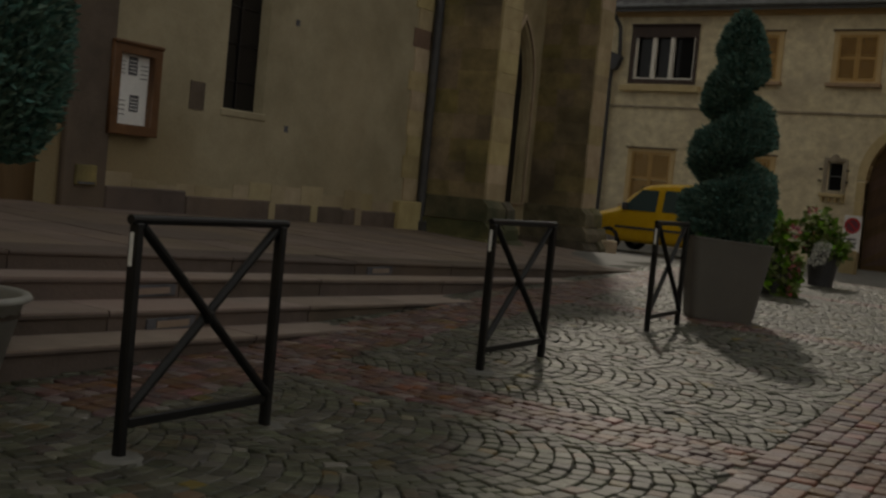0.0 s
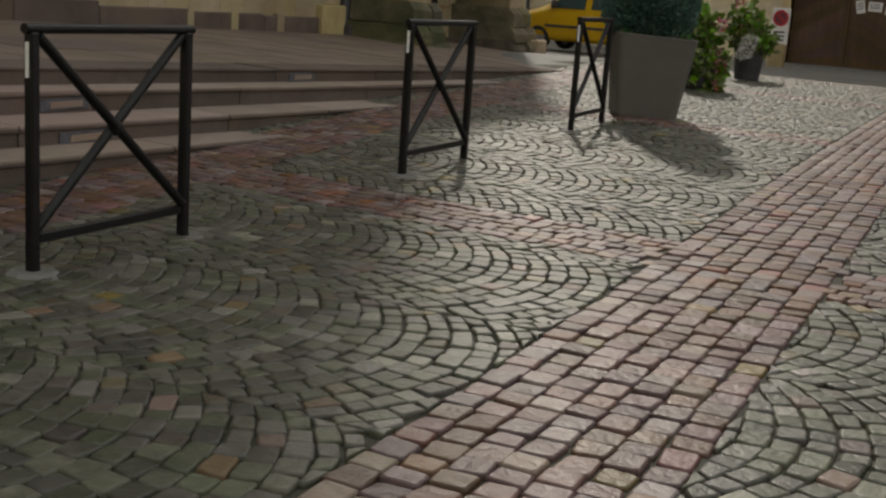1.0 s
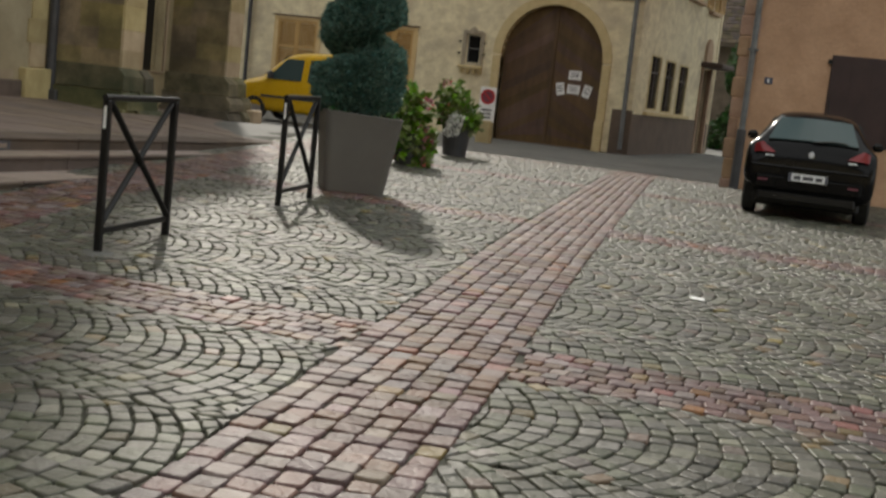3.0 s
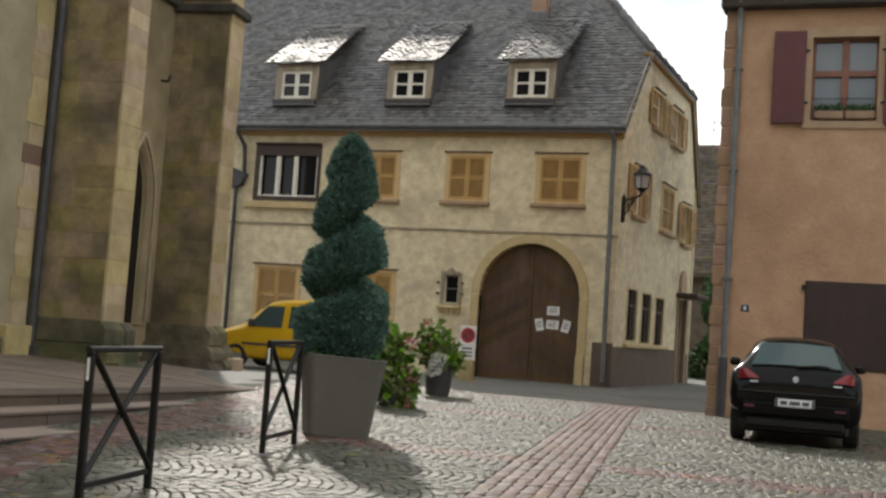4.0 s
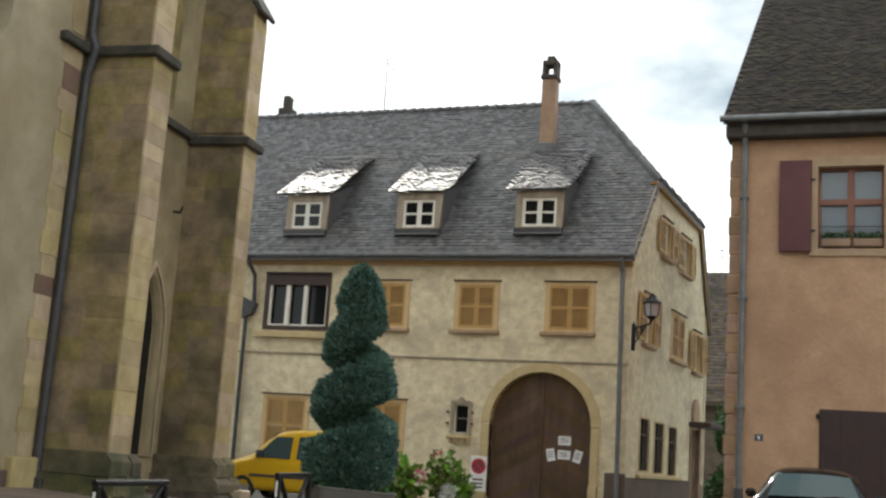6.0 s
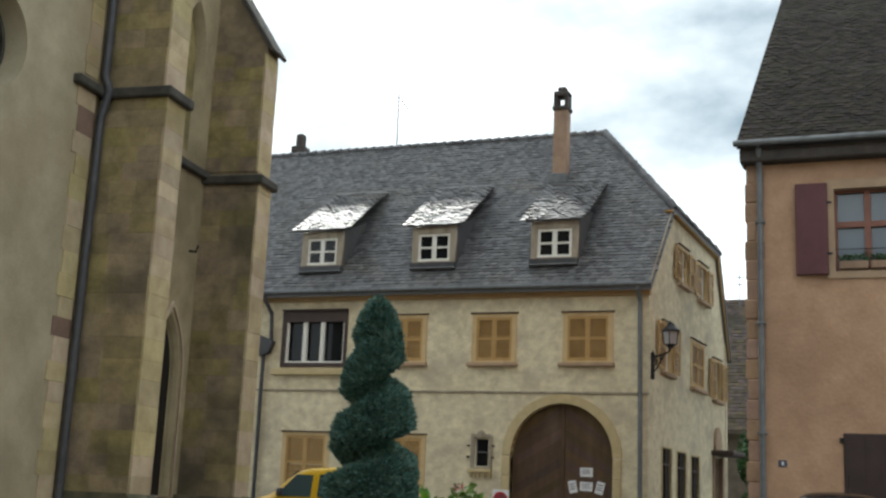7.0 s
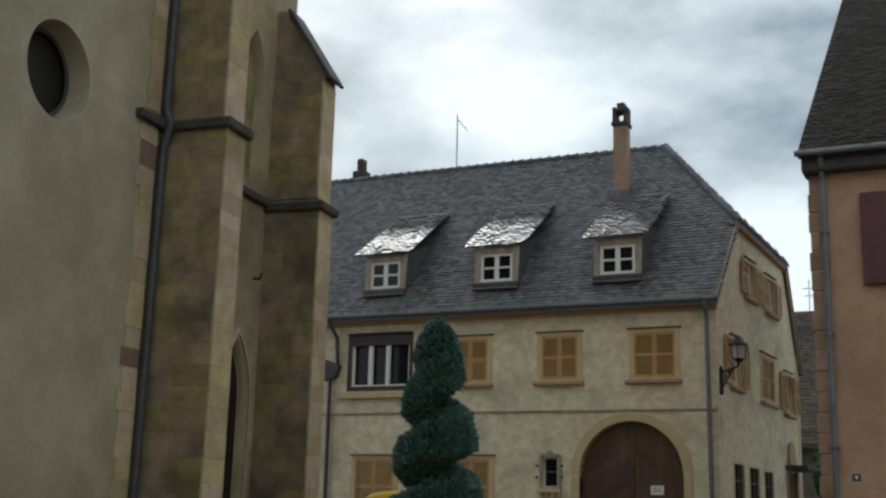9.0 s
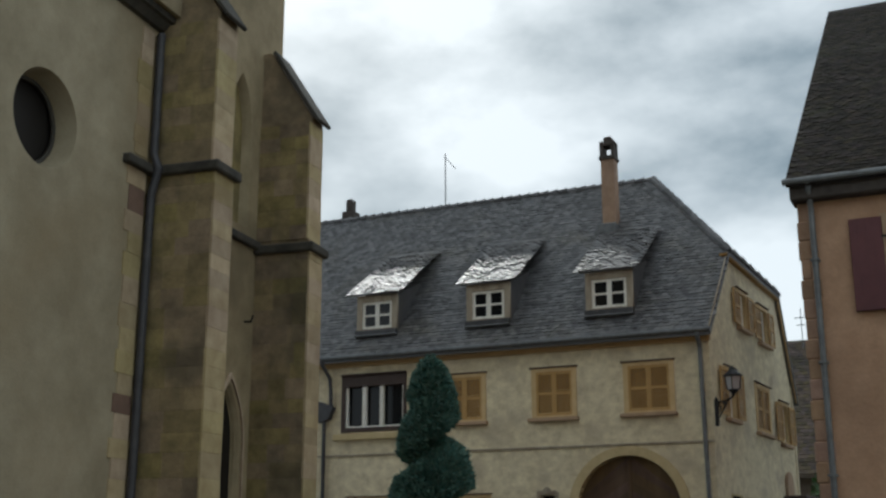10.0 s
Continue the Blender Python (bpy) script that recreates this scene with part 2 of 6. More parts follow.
M_WHITEFLOWER = material("white_petals", (0.62, 0.62, 0.58), (0.78, 0.78, 0.74), 9.0, 0.6, 0.0, 30, rand=0.2, island=True)
M_YELLOW = material("yellow_car_paint", (0.55, 0.33, 0.006), (0.62, 0.38, 0.01), 1.0, 0.28, 0.0, 40)
M_CARBLACK = material("black_car_paint", (0.003, 0.003, 0.0035), (0.005, 0.005, 0.006), 1.0, 0.14, 0.0, 40, spec=0.16)
M_RUBBER = material("tyre_rubber", (0.012, 0.012, 0.012), (0.025, 0.025, 0.025), 10.0, 0.8, 0.3, 60)
M_RIM = material("alloy_rim", (0.35, 0.35, 0.36), (0.5, 0.5, 0.5), 5.0, 0.35, 0.0, 40, metal=0.8)
M_REDLENS = material("red_lamp_lens", (0.15, 0.005, 0.010), (0.22, 0.010, 0.016), 6.0, 0.15, 0.0, 40)
M_CARGLASS = glass_material("car_glass", (0.04, 0.068, 0.07), 0.05)
M_CARGLASS.node_tree.nodes["Principled BSDF"].inputs["Specular IOR Level"].default_value = 0.4
M_PLATE = material("white_plate", (0.68, 0.70, 0.74), (0.78, 0.80, 0.82), 5.0, 0.4, 0.0, 40)
M_PAPER = material("white_paper", (0.72, 0.72, 0.72), (0.82, 0.82, 0.82), 4.0, 0.8, 0.05, 40)
M_INK = material("dark_ink", (0.05, 0.05, 0.06), (0.12, 0.12, 0.14), 9.0, 0.7, 0.0, 40)
M_BLUE = material("blue_enamel", (0.045, 0.05, 0.085), (0.065, 0.072, 0.11), 4.0, 0.35, 0.0, 40)
M_SIGNRED = material("red_sign_paint", (0.42, 0.02, 0.03), (0.5, 0.04, 0.05), 4.0, 0.45, 0.0, 40)
M_SIGNDARK = material("dark_blue_sign_paint", (0.16, 0.04, 0.06), (0.2, 0.05, 0.08), 4.0, 0.45, 0.0, 40)
M_BOARD = material("varnished_board_wood", (0.095, 0.042, 0.016), (0.15, 0.07, 0.028), 3.0, 0.45, 0.3, 40, stretch=(4, 1, 1))
M_SETT = material("grey_green_setts", (0.042, 0.043, 0.031), (0.092, 0.092, 0.068), 7.0, 0.47, 0.55, 28, stain=(0.046, 0.046, 0.031), rand=0.4, island=True, spec=0.4, odd=((0.03, (0.13, 0.082, 0.042)), (0.12, (0.135, 0.13, 0.108)), (0.06, (0.07, 0.052, 0.04))))
M_SETT_RED = material("red_porphyry_setts", (0.064, 0.033, 0.029), (0.116, 0.062, 0.054), 7.0, 0.47, 0.55, 28, rand=0.4, island=True, spec=0.4, odd=((0.04, (0.13, 0.085, 0.05)), (0.18, (0.15, 0.12, 0.11)), (0.1, (0.13, 0.042, 0.032))))
M_SETT_RED_P = material("red_porphyry_sett", (0.064, 0.033, 0.029), (0.116, 0.062, 0.054), 7.0, 0.47, 0.55, 28, rand=0.4, spec=0.4, odd=((0.04, (0.13, 0.085, 0.05)), (0.18, (0.15, 0.12, 0.11)), (0.1, (0.13, 0.042, 0.032))))
M_JOINT = material("dark_joint_sand", (0.026, 0.026, 0.018), (0.052, 0.052, 0.036), 6.0, 0.95, 0.6, 80)
M_ASPHALT = material("worn_asphalt", (0.11, 0.11, 0.103), (0.165, 0.163, 0.152), 1.5, 0.75, 0.5, 70, stain=(0.085, 0.08, 0.075))
M_HEDGE = material("dark_hedge_leaves", (0.02, 0.05, 0.015), (0.06, 0.11, 0.035), 5.0, 0.7, 0.0, 30, rand=0.4, island=True)
M_BARNTILE = material("brown_barn_tile", (0.05, 0.036, 0.027), (0.10, 0.075, 0.055), 2.0, 0.9, 0.5, 20, stain=(0.06, 0.055, 0.04), rand=0.4, island=True)
M_OLDWALL = material("old_stone_barn_wall", (0.075, 0.058, 0.042), (0.14, 0.11, 0.08), 2.0, 0.9, 0.8, 12, stain=(0.05, 0.042, 0.032))


# ---- building helpers ----
def ground_z(x, y):
    k = -(x + 4.5)
    s = 0.5 * (k + math.sqrt(k * k + 0.3))
    t = min(1.0, max(0.0, (y - 20) / 12))
    d = min(1.0, max(0.0, (y - 19) / 9))
    return 0.02 - 0.17 * d * d * (3 - 2 * d) + 0.003 * min(y, 60) + 0.06 * math.tanh((y - 6.5) / 3) + 0.008 * min(s, 6) * (1 - t * t * (3 - 2 * t))


def to_mesh(bm, name):
    me = bpy.data.meshes.new(name)
    bmesh.ops.recalc_face_normals(bm, faces=bm.faces)
    bm.to_mesh(me)
    bm.free()
    return me


def part(name, shape, mat, parent=None, label="", m=None, smooth=False):
    """One mesh object from a bmesh or mesh, under a thing or a part."""
    me = shape if isinstance(shape, bpy.types.Mesh) else to_mesh(shape, name)
    if not me.materials:
        me.materials.append(mat)
    if smooth:
        me.shade_smooth()
    ob = new(name, me)
    ob.parent = parent
    if m is not None:
        ob.matrix_basis = m
    if label:
        ob["label"] = label
    return ob


def thing(name, m, label, category, group="", kind=""):
    ob = new(name)
    ob.empty_display_size = 0.2
    ob.matrix_basis = m
    return tagged(ob, label, category, group, kind)


def box(bm, x0, x1, y0, y1, z0, z1, bevel=0.0):
    r = bmesh.ops.create_cube(bm, size=1.0, matrix=Matrix.Translation(((x0 + x1) / 2, (y0 + y1) / 2, (z0 + z1) / 2)) @ Matrix.Diagonal((x1 - x0, y1 - y0, z1 - z0, 1)))
    if bevel:
        edges = list({e for v in r["verts"] for e in v.link_edges})
        bmesh.ops.bevel(bm, geom=edges, offset=bevel, segments=1, affect='EDGES')
    return bm


def boxes(*items, bevel=0.0):
    bm = bmesh.new()
    for it in items:
        box(bm, *it, bevel=bevel)
    return bm


def cyl(bm, p0, p1, r0, r1=None, seg=12):
    p0, p1 = Vector(p0), Vector(p1)
    m = Matrix.Translation((p0 + p1) / 2) @ (p1 - p0).to_track_quat("Z", "Y").to_matrix().to_4x4()
    bmesh.ops.create_cone(bm, cap_ends=True, segments=seg, radius1=r0, radius2=r0 if r1 is None else r1, depth=(p1 - p0).length, matrix=m)
    return bm


def tube(points, r, seg=10):
    bm = bmesh.new()
    for a, b in zip(points, points[1:]):
        cyl(bm, a, b, r, seg=seg)
    for p in points[1:-1]:
        bmesh.ops.create_uvsphere(bm, u_segments=seg, v_segments=6, radius=r * 1.02, matrix=Matrix.Translation(p))
    return bm


def plate(outer, holes=(), depth=0.1, bevel=0.0):
    """A flat panel in x and y with holes through it; its front is at z = 0 and its back at -depth."""
    cu = bpy.data.curves.new("panel", 'CURVE')
    cu.dimensions, cu.fill_mode = '2D', 'BOTH'
    cu.extrude, cu.bevel_depth = depth / 2 - bevel, bevel
    for loop in (outer, *holes):
        sp = cu.splines.new('POLY')
        sp.points.add(len(loop) - 1)
        for p, (x, y) in zip(sp.points, loop):
            p.co = (x, y, 0, 1)
        sp.use_cyclic_u = True
    ob = bpy.data.objects.new("panel", cu)
    scene.collection.objects.link(ob)
    me = bpy.data.meshes.new_from_object(ob.evaluated_get(bpy.context.evaluated_depsgraph_get()))
    bpy.data.objects.remove(ob)
    bpy.data.curves.remove(cu)
    bm = bmesh.new()
    bm.from_mesh(me)
    bmesh.ops.remove_doubles(bm, verts=bm.verts, dist=1e-5)
    bm.to_mesh(me)
    bm.free()
    me.transform(Matrix.Translation((0, 0, -depth / 2)))
    return me


def rect(x0, x1, y0, y1):
    return [(x0, y0), (x1, y0), (x1, y1), (x0, y1)]


def arch(cx, half, y0, spring, rise, n=20, pointed=False):
    """Outline of an arched opening, round or pointed."""
    pts = [(cx - half, y0), (cx + half, y0)]
    if pointed:
        r = (half * half + rise * rise) / (2 * half)
        a1 = math.asin(rise / r)
        right = [(cx + half - r + r * math.cos(a1 * i / n), spring + r * math.sin(a1 * i / n)) for i in range(n + 1)]
        return pts + right + [(2 * cx - x, y) for x, y in right[-2::-1]]
    return pts + [(cx + half * math.cos(math.pi * i / n), spring + rise * math.sin(math.pi * i / n)) for i in range(n + 1)]


def wall_frame(x, y, dx, dy):
    """Pose of a wall: its x runs along (dx, dy), its y up, its z outwards."""
    u = Vector((dx, dy, 0)).normalized()
    w = u.cross(Vector((0, 0, 1)))
    return Matrix(((u.x, 0, w.x, x), (u.y, 0, w.y, y), (0, 1, 0, 0), (0, 0, 0, 1)))


def scatter_leaves(points, size, seed, aspect=1.6, spread=0.8):
    """Many small folded leaves at points with a normal, joined."""
    rnd = random.Random(seed)
    verts, faces = [], []
    for p, nrm in points:
        d = (Vector(nrm) + Vector((rnd.uniform(-1, 1), rnd.uniform(-1, 1), rnd.uniform(-1, 1))) * spread).normalized()
        s = d.cross(Vector((rnd.uniform(-1, 1), rnd.uniform(-1, 1), rnd.uniform(-1, 1)))).normalized()
        k = size * rnd.uniform(0.6, 1.3)
        base = len(verts)
        p = Vector(p)
        up = d.cross(s) * k * 0.15
        verts += [p, p + d * k * aspect * 0.5 + s * k * 0.5 + up, p + d * k * aspect, p + d * k * aspect * 0.5 - s * k * 0.5 + up]
        faces += [(base, base + 1, base + 2), (base, base + 2, base + 3)]
    me = bpy.data.meshes.new("leaves")
    me.from_pydata(verts, [], faces)
    return me


# ---- ground ----
STRIPE = Vector((-0.147, 1.0)).normalized()       # the red stripe runs along this
ACROSS = Vector((STRIPE.y, -STRIPE.x))
STRIPE_AT = Vector((-1.645, 3.66))
STEP_DIR = Vector((-0.172, 1.0)).normalized()


def step_contact(y):
    return -5.85 - 0.27 * (y - 5.15)


def paved(x, y):
    return -1.4 < y < 24.5 and step_contact(y) - 0.6 < x < 5.4


def lines(*stretches):
    out = []
    for a, b, s in stretches:
        n = max(1, round((b - a) / s))
        out += [a + (b - a) * i / n for i in range(n)]
    return out + [stretches[-1][1]]


gx = lines((-900, -60, 210), (-60, -20, 10), (-20, 9, 0.5), (9, 60, 10), (60, 900, 210))
gy = lines((-900, -20, 220), (-20, -2, 3), (-2, 26, 0.5), (26, 70, 4), (70, 900, 200))
verts = [(x, y, ground_z(x, y) - (0.016 if paved(x, y) else 0.0)) for y in gy for x in gx]
faces, kinds = [], []
for j in range(len(gy) - 1):
    for i in range(len(gx) - 1):
        a = j * len(gx) + i
        faces.append((a, a + 1, a + len(gx) + 1, a + len(gx)))
        kinds.append(0 if paved((gx[i] + gx[i + 1]) / 2, (gy[j] + gy[j + 1]) / 2) else 1)
me = bpy.data.meshes.new("ground")
me.from_pydata(verts, [], faces)
me.materials.append(M_JOINT)
me.materials.append(M_ASPHALT)
me.polygons.foreach_set("material_index", kinds)
me.shade_smooth()
ground = tagged(new("ground", me), "sett-paved square running into worn grey asphalt", "ground", kind="structure")


# ---- steps and church forecourt ----
def nose(k):
    """A point of the front edge of step k (0 lowest), with its height."""
    return [(-5.60, 3.70, 0.147), (-6.05, 4.10, 0.267), (-6.59, 4.44, 0.411), (-7.00, 4.70, 0.543)][k]


def step_edge(k, y):
    x0, y0, z0 = nose(k)
    return x0 - 0.172 * (y - y0), z0 - 0.0305 * (y - y0)


steps = thing("stone_steps", Matrix.Identity(4), "worn pinkish sandstone steps running out into the sloping square", "steps", kind="structure")
for k in range(4):
    rnd = random.Random(k)
    y = -1.5 - rnd.random()
    while y < 21:
        length = rnd.uniform(1.5, 2.3)
        bm = bmesh.new()
        depth = 0.75 if k < 3 else 0.55
        ring = []
        for yy in (y + 0.006, y + length - 0.006):
            x, z = step_edge(k, yy)
            dz = rnd.uniform(-0.004, 0.004)
            ring.append([(x, yy, z - 0.30), (x, yy, z - 0.035 + dz), (x + 0.018, yy, z - 0.022 + dz), (x + 0.018, yy, z - 0.008 + dz), (x + 0.008, yy, z + dz), (x - depth, yy, z + dz + 0.004), (x - depth, yy, z - 0.30)])
        vs = [[bm.verts.new(p) for p in r] for r in ring]
        n = len(vs[0])
        for i in range(n):
            bm.faces.new((vs[0][i], vs[0][(i + 1) % n], vs[1][(i + 1) % n], vs[1][i]))
        bm.faces.new(vs[0])
        bm.faces.new(vs[1][::-1])
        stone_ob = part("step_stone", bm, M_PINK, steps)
        # Thin slab added: tread wear and sky light put into its pale colour.
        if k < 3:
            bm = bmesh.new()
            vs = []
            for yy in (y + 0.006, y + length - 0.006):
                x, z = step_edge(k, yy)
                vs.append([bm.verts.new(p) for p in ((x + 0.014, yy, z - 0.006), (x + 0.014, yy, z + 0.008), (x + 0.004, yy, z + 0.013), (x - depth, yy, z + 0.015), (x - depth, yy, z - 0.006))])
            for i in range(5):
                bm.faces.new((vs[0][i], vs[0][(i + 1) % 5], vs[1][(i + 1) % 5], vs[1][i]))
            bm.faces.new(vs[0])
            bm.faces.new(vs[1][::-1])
            part("worn_tread", bm, M_TREAD, stone_ob, "pale worn tread with sky light put into its colour")
        y += length
for k, yy in ((2, 5.4), (1, 5.15), (3, 9.0)):
    x, z = step_edge(k, yy)
    vent = part("step_vent", boxes((-0.02, 0.012, -0.24, 0.24, -0.125, -0.04), bevel=0.004), M_INK, steps, "recessed vent in the riser", pose(x, yy, z, 0, 0, 9.8))
    part("vent_plate", boxes((0.012, 0.018, -0.15, 0.17, -0.105, -0.06)), M_TREAD, vent)

# the sloping forecourt behind the top step, of large flags
CH = wall_frame(-14.0, 17.2, -0.12, 1.0)          # church side wall: x along it, y up, z out to the square
M_FLAG = material("pink_flagstone", (0.14, 0.105, 0.085), (0.205, 0.155, 0.127), 2.0, 0.65, 0.4, 40, stain=(0.13, 0.10, 0.085), rand=0.15)
fore = thing("forecourt", Matrix.Identity(4), "pinkish stone-flagged forecourt in front of the church", "pavement", kind="structure")


def fore_z(x, y):
    ex, ez = step_edge(3, y)
    back = -14.0 - 0.12 * (y - 17.2)
    t = min(1.3, max(0, (ex - 0.5 - x) / (ex - 0.5 - back)))
    zb = 0.39 - (0.018 if y < 17.2 else 0.035) * (y - 17.2)
    return ez + (zb - ez) * t


rnd = random.Random(4)
y = -2.0
flag_count = 0
fverts, ffaces = [], []
while y < 24:
    dy = rnd.uniform(0.55, 0.75)
    x_end = -20.0
    x = step_edge(3, y)[0] - 0.56
    while x > x_end:
        dx = rnd.uniform(0.7, 1.25)
        j, drop = 0.006, rnd.uniform(-0.004, 0.003)
        sh = -0.172 * dy
        quad = [(x - j, y + j), (x - dx + j, y + j), (x - dx + j + sh, y + dy - j), (x - j + sh, y + dy - j)]
        top = [(qx, qy, fore_z(qx, qy) + drop) for qx, qy in quad]
        low = [(qx, qy, fore_z(qx, qy) - 0.05) for qx, qy in quad]
        sides = [(0, 1, 2, 3)] + [(i, 4 + i, 4 + (i + 1) % 4, (i + 1) % 4) for i in range(4)]
        if 3 < y < 19 and x > -14.5 and flag_count < 300:
            me = bpy.data.meshes.new("flagstone")
            me.from_pydata(top + low, [], sides)
            part("flagstone", me, M_FLAG, fore)
            flag_count += 1
        else:
            b = len(fverts)
            fverts += top + low
            ffaces += [tuple(b + i for i in f) for f in sides]
        x -= dx
    y += dy
me = bpy.data.meshes.new("flagstones")
me.from_pydata(fverts, [], ffaces)
tagged(part("flagstones", me, M_FLAG, fore), kind="stuff")
bm = bmesh.new()
rows = []
for y in lines((-2, 24.5, 1.0)):
    x0 = step_edge(3, y)[0] - 0.5
    rows.append([bm.verts.new((xx, y, fore_z(xx, y) - 0.015)) for xx in (x0, (x0 - 20) / 2, -20.0)])
for a, b in zip(rows, rows[1:]):
    for i in range(2):
        bm.faces.new((a[i], a[i + 1], b[i + 1], b[i]))
part("bedding", bm, M_JOINT, fore)


# ---- church ----
church = thing("church", CH, "old church side wall in ochre plaster with sandstone buttresses", "church")
A_TOP = 11.4
lancet_a = arch(-5.04, 0.46, 2.06, 4.9, 1.0, 10, True)
OCU = (-3.02, 8.33)


def ring_of(r, n=40):
    return [(OCU[0] + r * math.cos(2 * math.pi * i / n), OCU[1] + r * math.sin(2 * math.pi * i / n)) for i in range(n)]


oculus = ring_of(0.85)
portal = arch(-9.75, 1.25, 0.3, 3.2, 1.25, 16)
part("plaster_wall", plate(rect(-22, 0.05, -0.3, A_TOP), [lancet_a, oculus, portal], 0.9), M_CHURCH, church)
lancet_b = arch(3.75, 0.55, 1.02, 3.55, 1.28, 10, True)
lancet_c = arch(3.75, 0.5, 8.35, 10.7, 1.2, 10, True)
part("nave_wall", plate(rect(0.05, 5.3, -0.3, 12.6), [lancet_b, lancet_c], 0.9), M_NAVE, church, m=Matrix.Translation((0, 0, 0)))
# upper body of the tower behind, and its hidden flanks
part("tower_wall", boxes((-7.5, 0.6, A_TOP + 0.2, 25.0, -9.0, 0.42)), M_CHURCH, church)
part("nave_upper_wall", boxes((0.602, 5.72, 12.6, 25.0, -9.0, -0.01)), M_NAVE, church)
part("core", boxes((-22, 5.2, -0.3, A_TOP - 0.1, -9.5, -1.2)), M_DARKWOOD, church, "unlit interior")
part("string_course", boxes((-7.6, 0.7, 13.35, 13.55, 0.42, 0.56), bevel=0.04), M_LEDGE, church)
# cornice of the plaster wall
bm = bmesh.new()
prof = [(0, 0), (0.10, 0.02), (0.22, 0.16), (0.30, 0.18), (0.30, 0.34), (0, 0.40)]
vs = [[bm.verts.new((u, A_TOP - 0.1 + h, o)) for o, h in prof] for u in (-22, 0.3)]
for i in range(len(prof)):
    bm.faces.new((vs[0][i], vs[0][(i + 1) % len(prof)], vs[1][(i + 1) % len(prof)], vs[1][i]))
bm.faces.new(vs[0]), bm.faces.new(vs[1])
part("cornice", bm, M_LEDGE, church)


def window_in_church(outline, name, label, back=0.55):
    w = part(name, plate(outline, (), 0.03), M_LEADED, church, label, Matrix.Translation((0, 0, -back)))
    return w


win_a = window_in_church(lancet_a, "lancet_window", "dark leaded lancet window", 0.2)
win_b = window_in_church(lancet_b, "lancet_window", "dark leaded lancet window", 0.22)
win_c = part("blind_lancet", plate(lancet_c, (), 0.03), M_STONE_DARK, church, "walled-up upper lancet", Matrix.Translation((0, 0, -0.25)))
win_o = window_in_church(ring_of(0.74), "round_window", "dark round window in a splayed opening", 0.46)
part("tracery", plate(ring_of(0.75), [ring_of(0.69)], 0.06), M_LEDGE, win_o, "", Matrix.Translation((0, 0, 0.10)))
bm = bmesh.new()
a = [bm.verts.new((x, y, 0.0)) for x, y in ring_of(0.85)]
b = [bm.verts.new((x, y, -0.44)) for x, y in ring_of(0.75)]
for i in range(40):
    bm.faces.new((a[i], a[(i + 1) % 40], b[(i + 1) % 40], b[i]))
part("splay", bm, M_CHURCH, church, smooth=True)
for k in range(5):
    part("lead_bar", boxes((-5.48, -4.60, 2.5 + 0.55 * k, 2.52 + 0.55 * k, 0.0, 0.02)), M_BLACK, win_a)
part("mullion", boxes((-5.06, -5.02, 2.1, 5.8, 0.0, 0.03)), M_BLACK, win_a)
# moulded arch rings round the nave lancet
for k, (gr, dp) in enumerate(((0.13, 0.0), (0.06, -0.16))):
    o = arch(3.75, 0.55 + gr, 1.02, 3.55, 1.28 + gr * 1.5, 12, True)
    i = arch(3.75, 0.55 + gr - 0.07, 1.0, 3.55, 1.28 + (gr - 0.07) * 1.5, 12, True)
    part("arch_moulding", plate(o, [i], 0.10, 0.02), M_STONE, church, "", Matrix.Translation((0, 0, 0.045 + dp)))
# plain sandstone surround of the plaster wall's lancet
part("lancet_sill", boxes((-5.55, -4.52, 1.95, 2.07, -0.4, 0.02), bevel=0.02), M_CHURCH, church)
# portal at the near end
part("portal_door", plate(portal, (), 0.08), M_WOOD, church, "red-brown wooden church door", Matrix.Translation((0, 0, -0.35)))
part("portal_pilaster", boxes((-8.45, -7.72, -0.1, 4.6, 0.0, 0.10), bevel=0.02), M_PINK, church)
# plinth
for u0, u1, z1, o in ((-7.72, -6.2, 0.82, 0.10), (-6.2, -4.3, 0.75, 0.10), (-4.3, -2.4, 0.71, 0.10), (-2.4, -0.75, 0.68, 0.10), (-0.75, 0.02, 0.90, 0.17)):
    part("plinth_stone", boxes((u0 + 0.006, u1 - 0.006, -0.2, z1, 0, o), bevel=0.02), M_PINK if u1 < -0.5 else M_STONE, church)


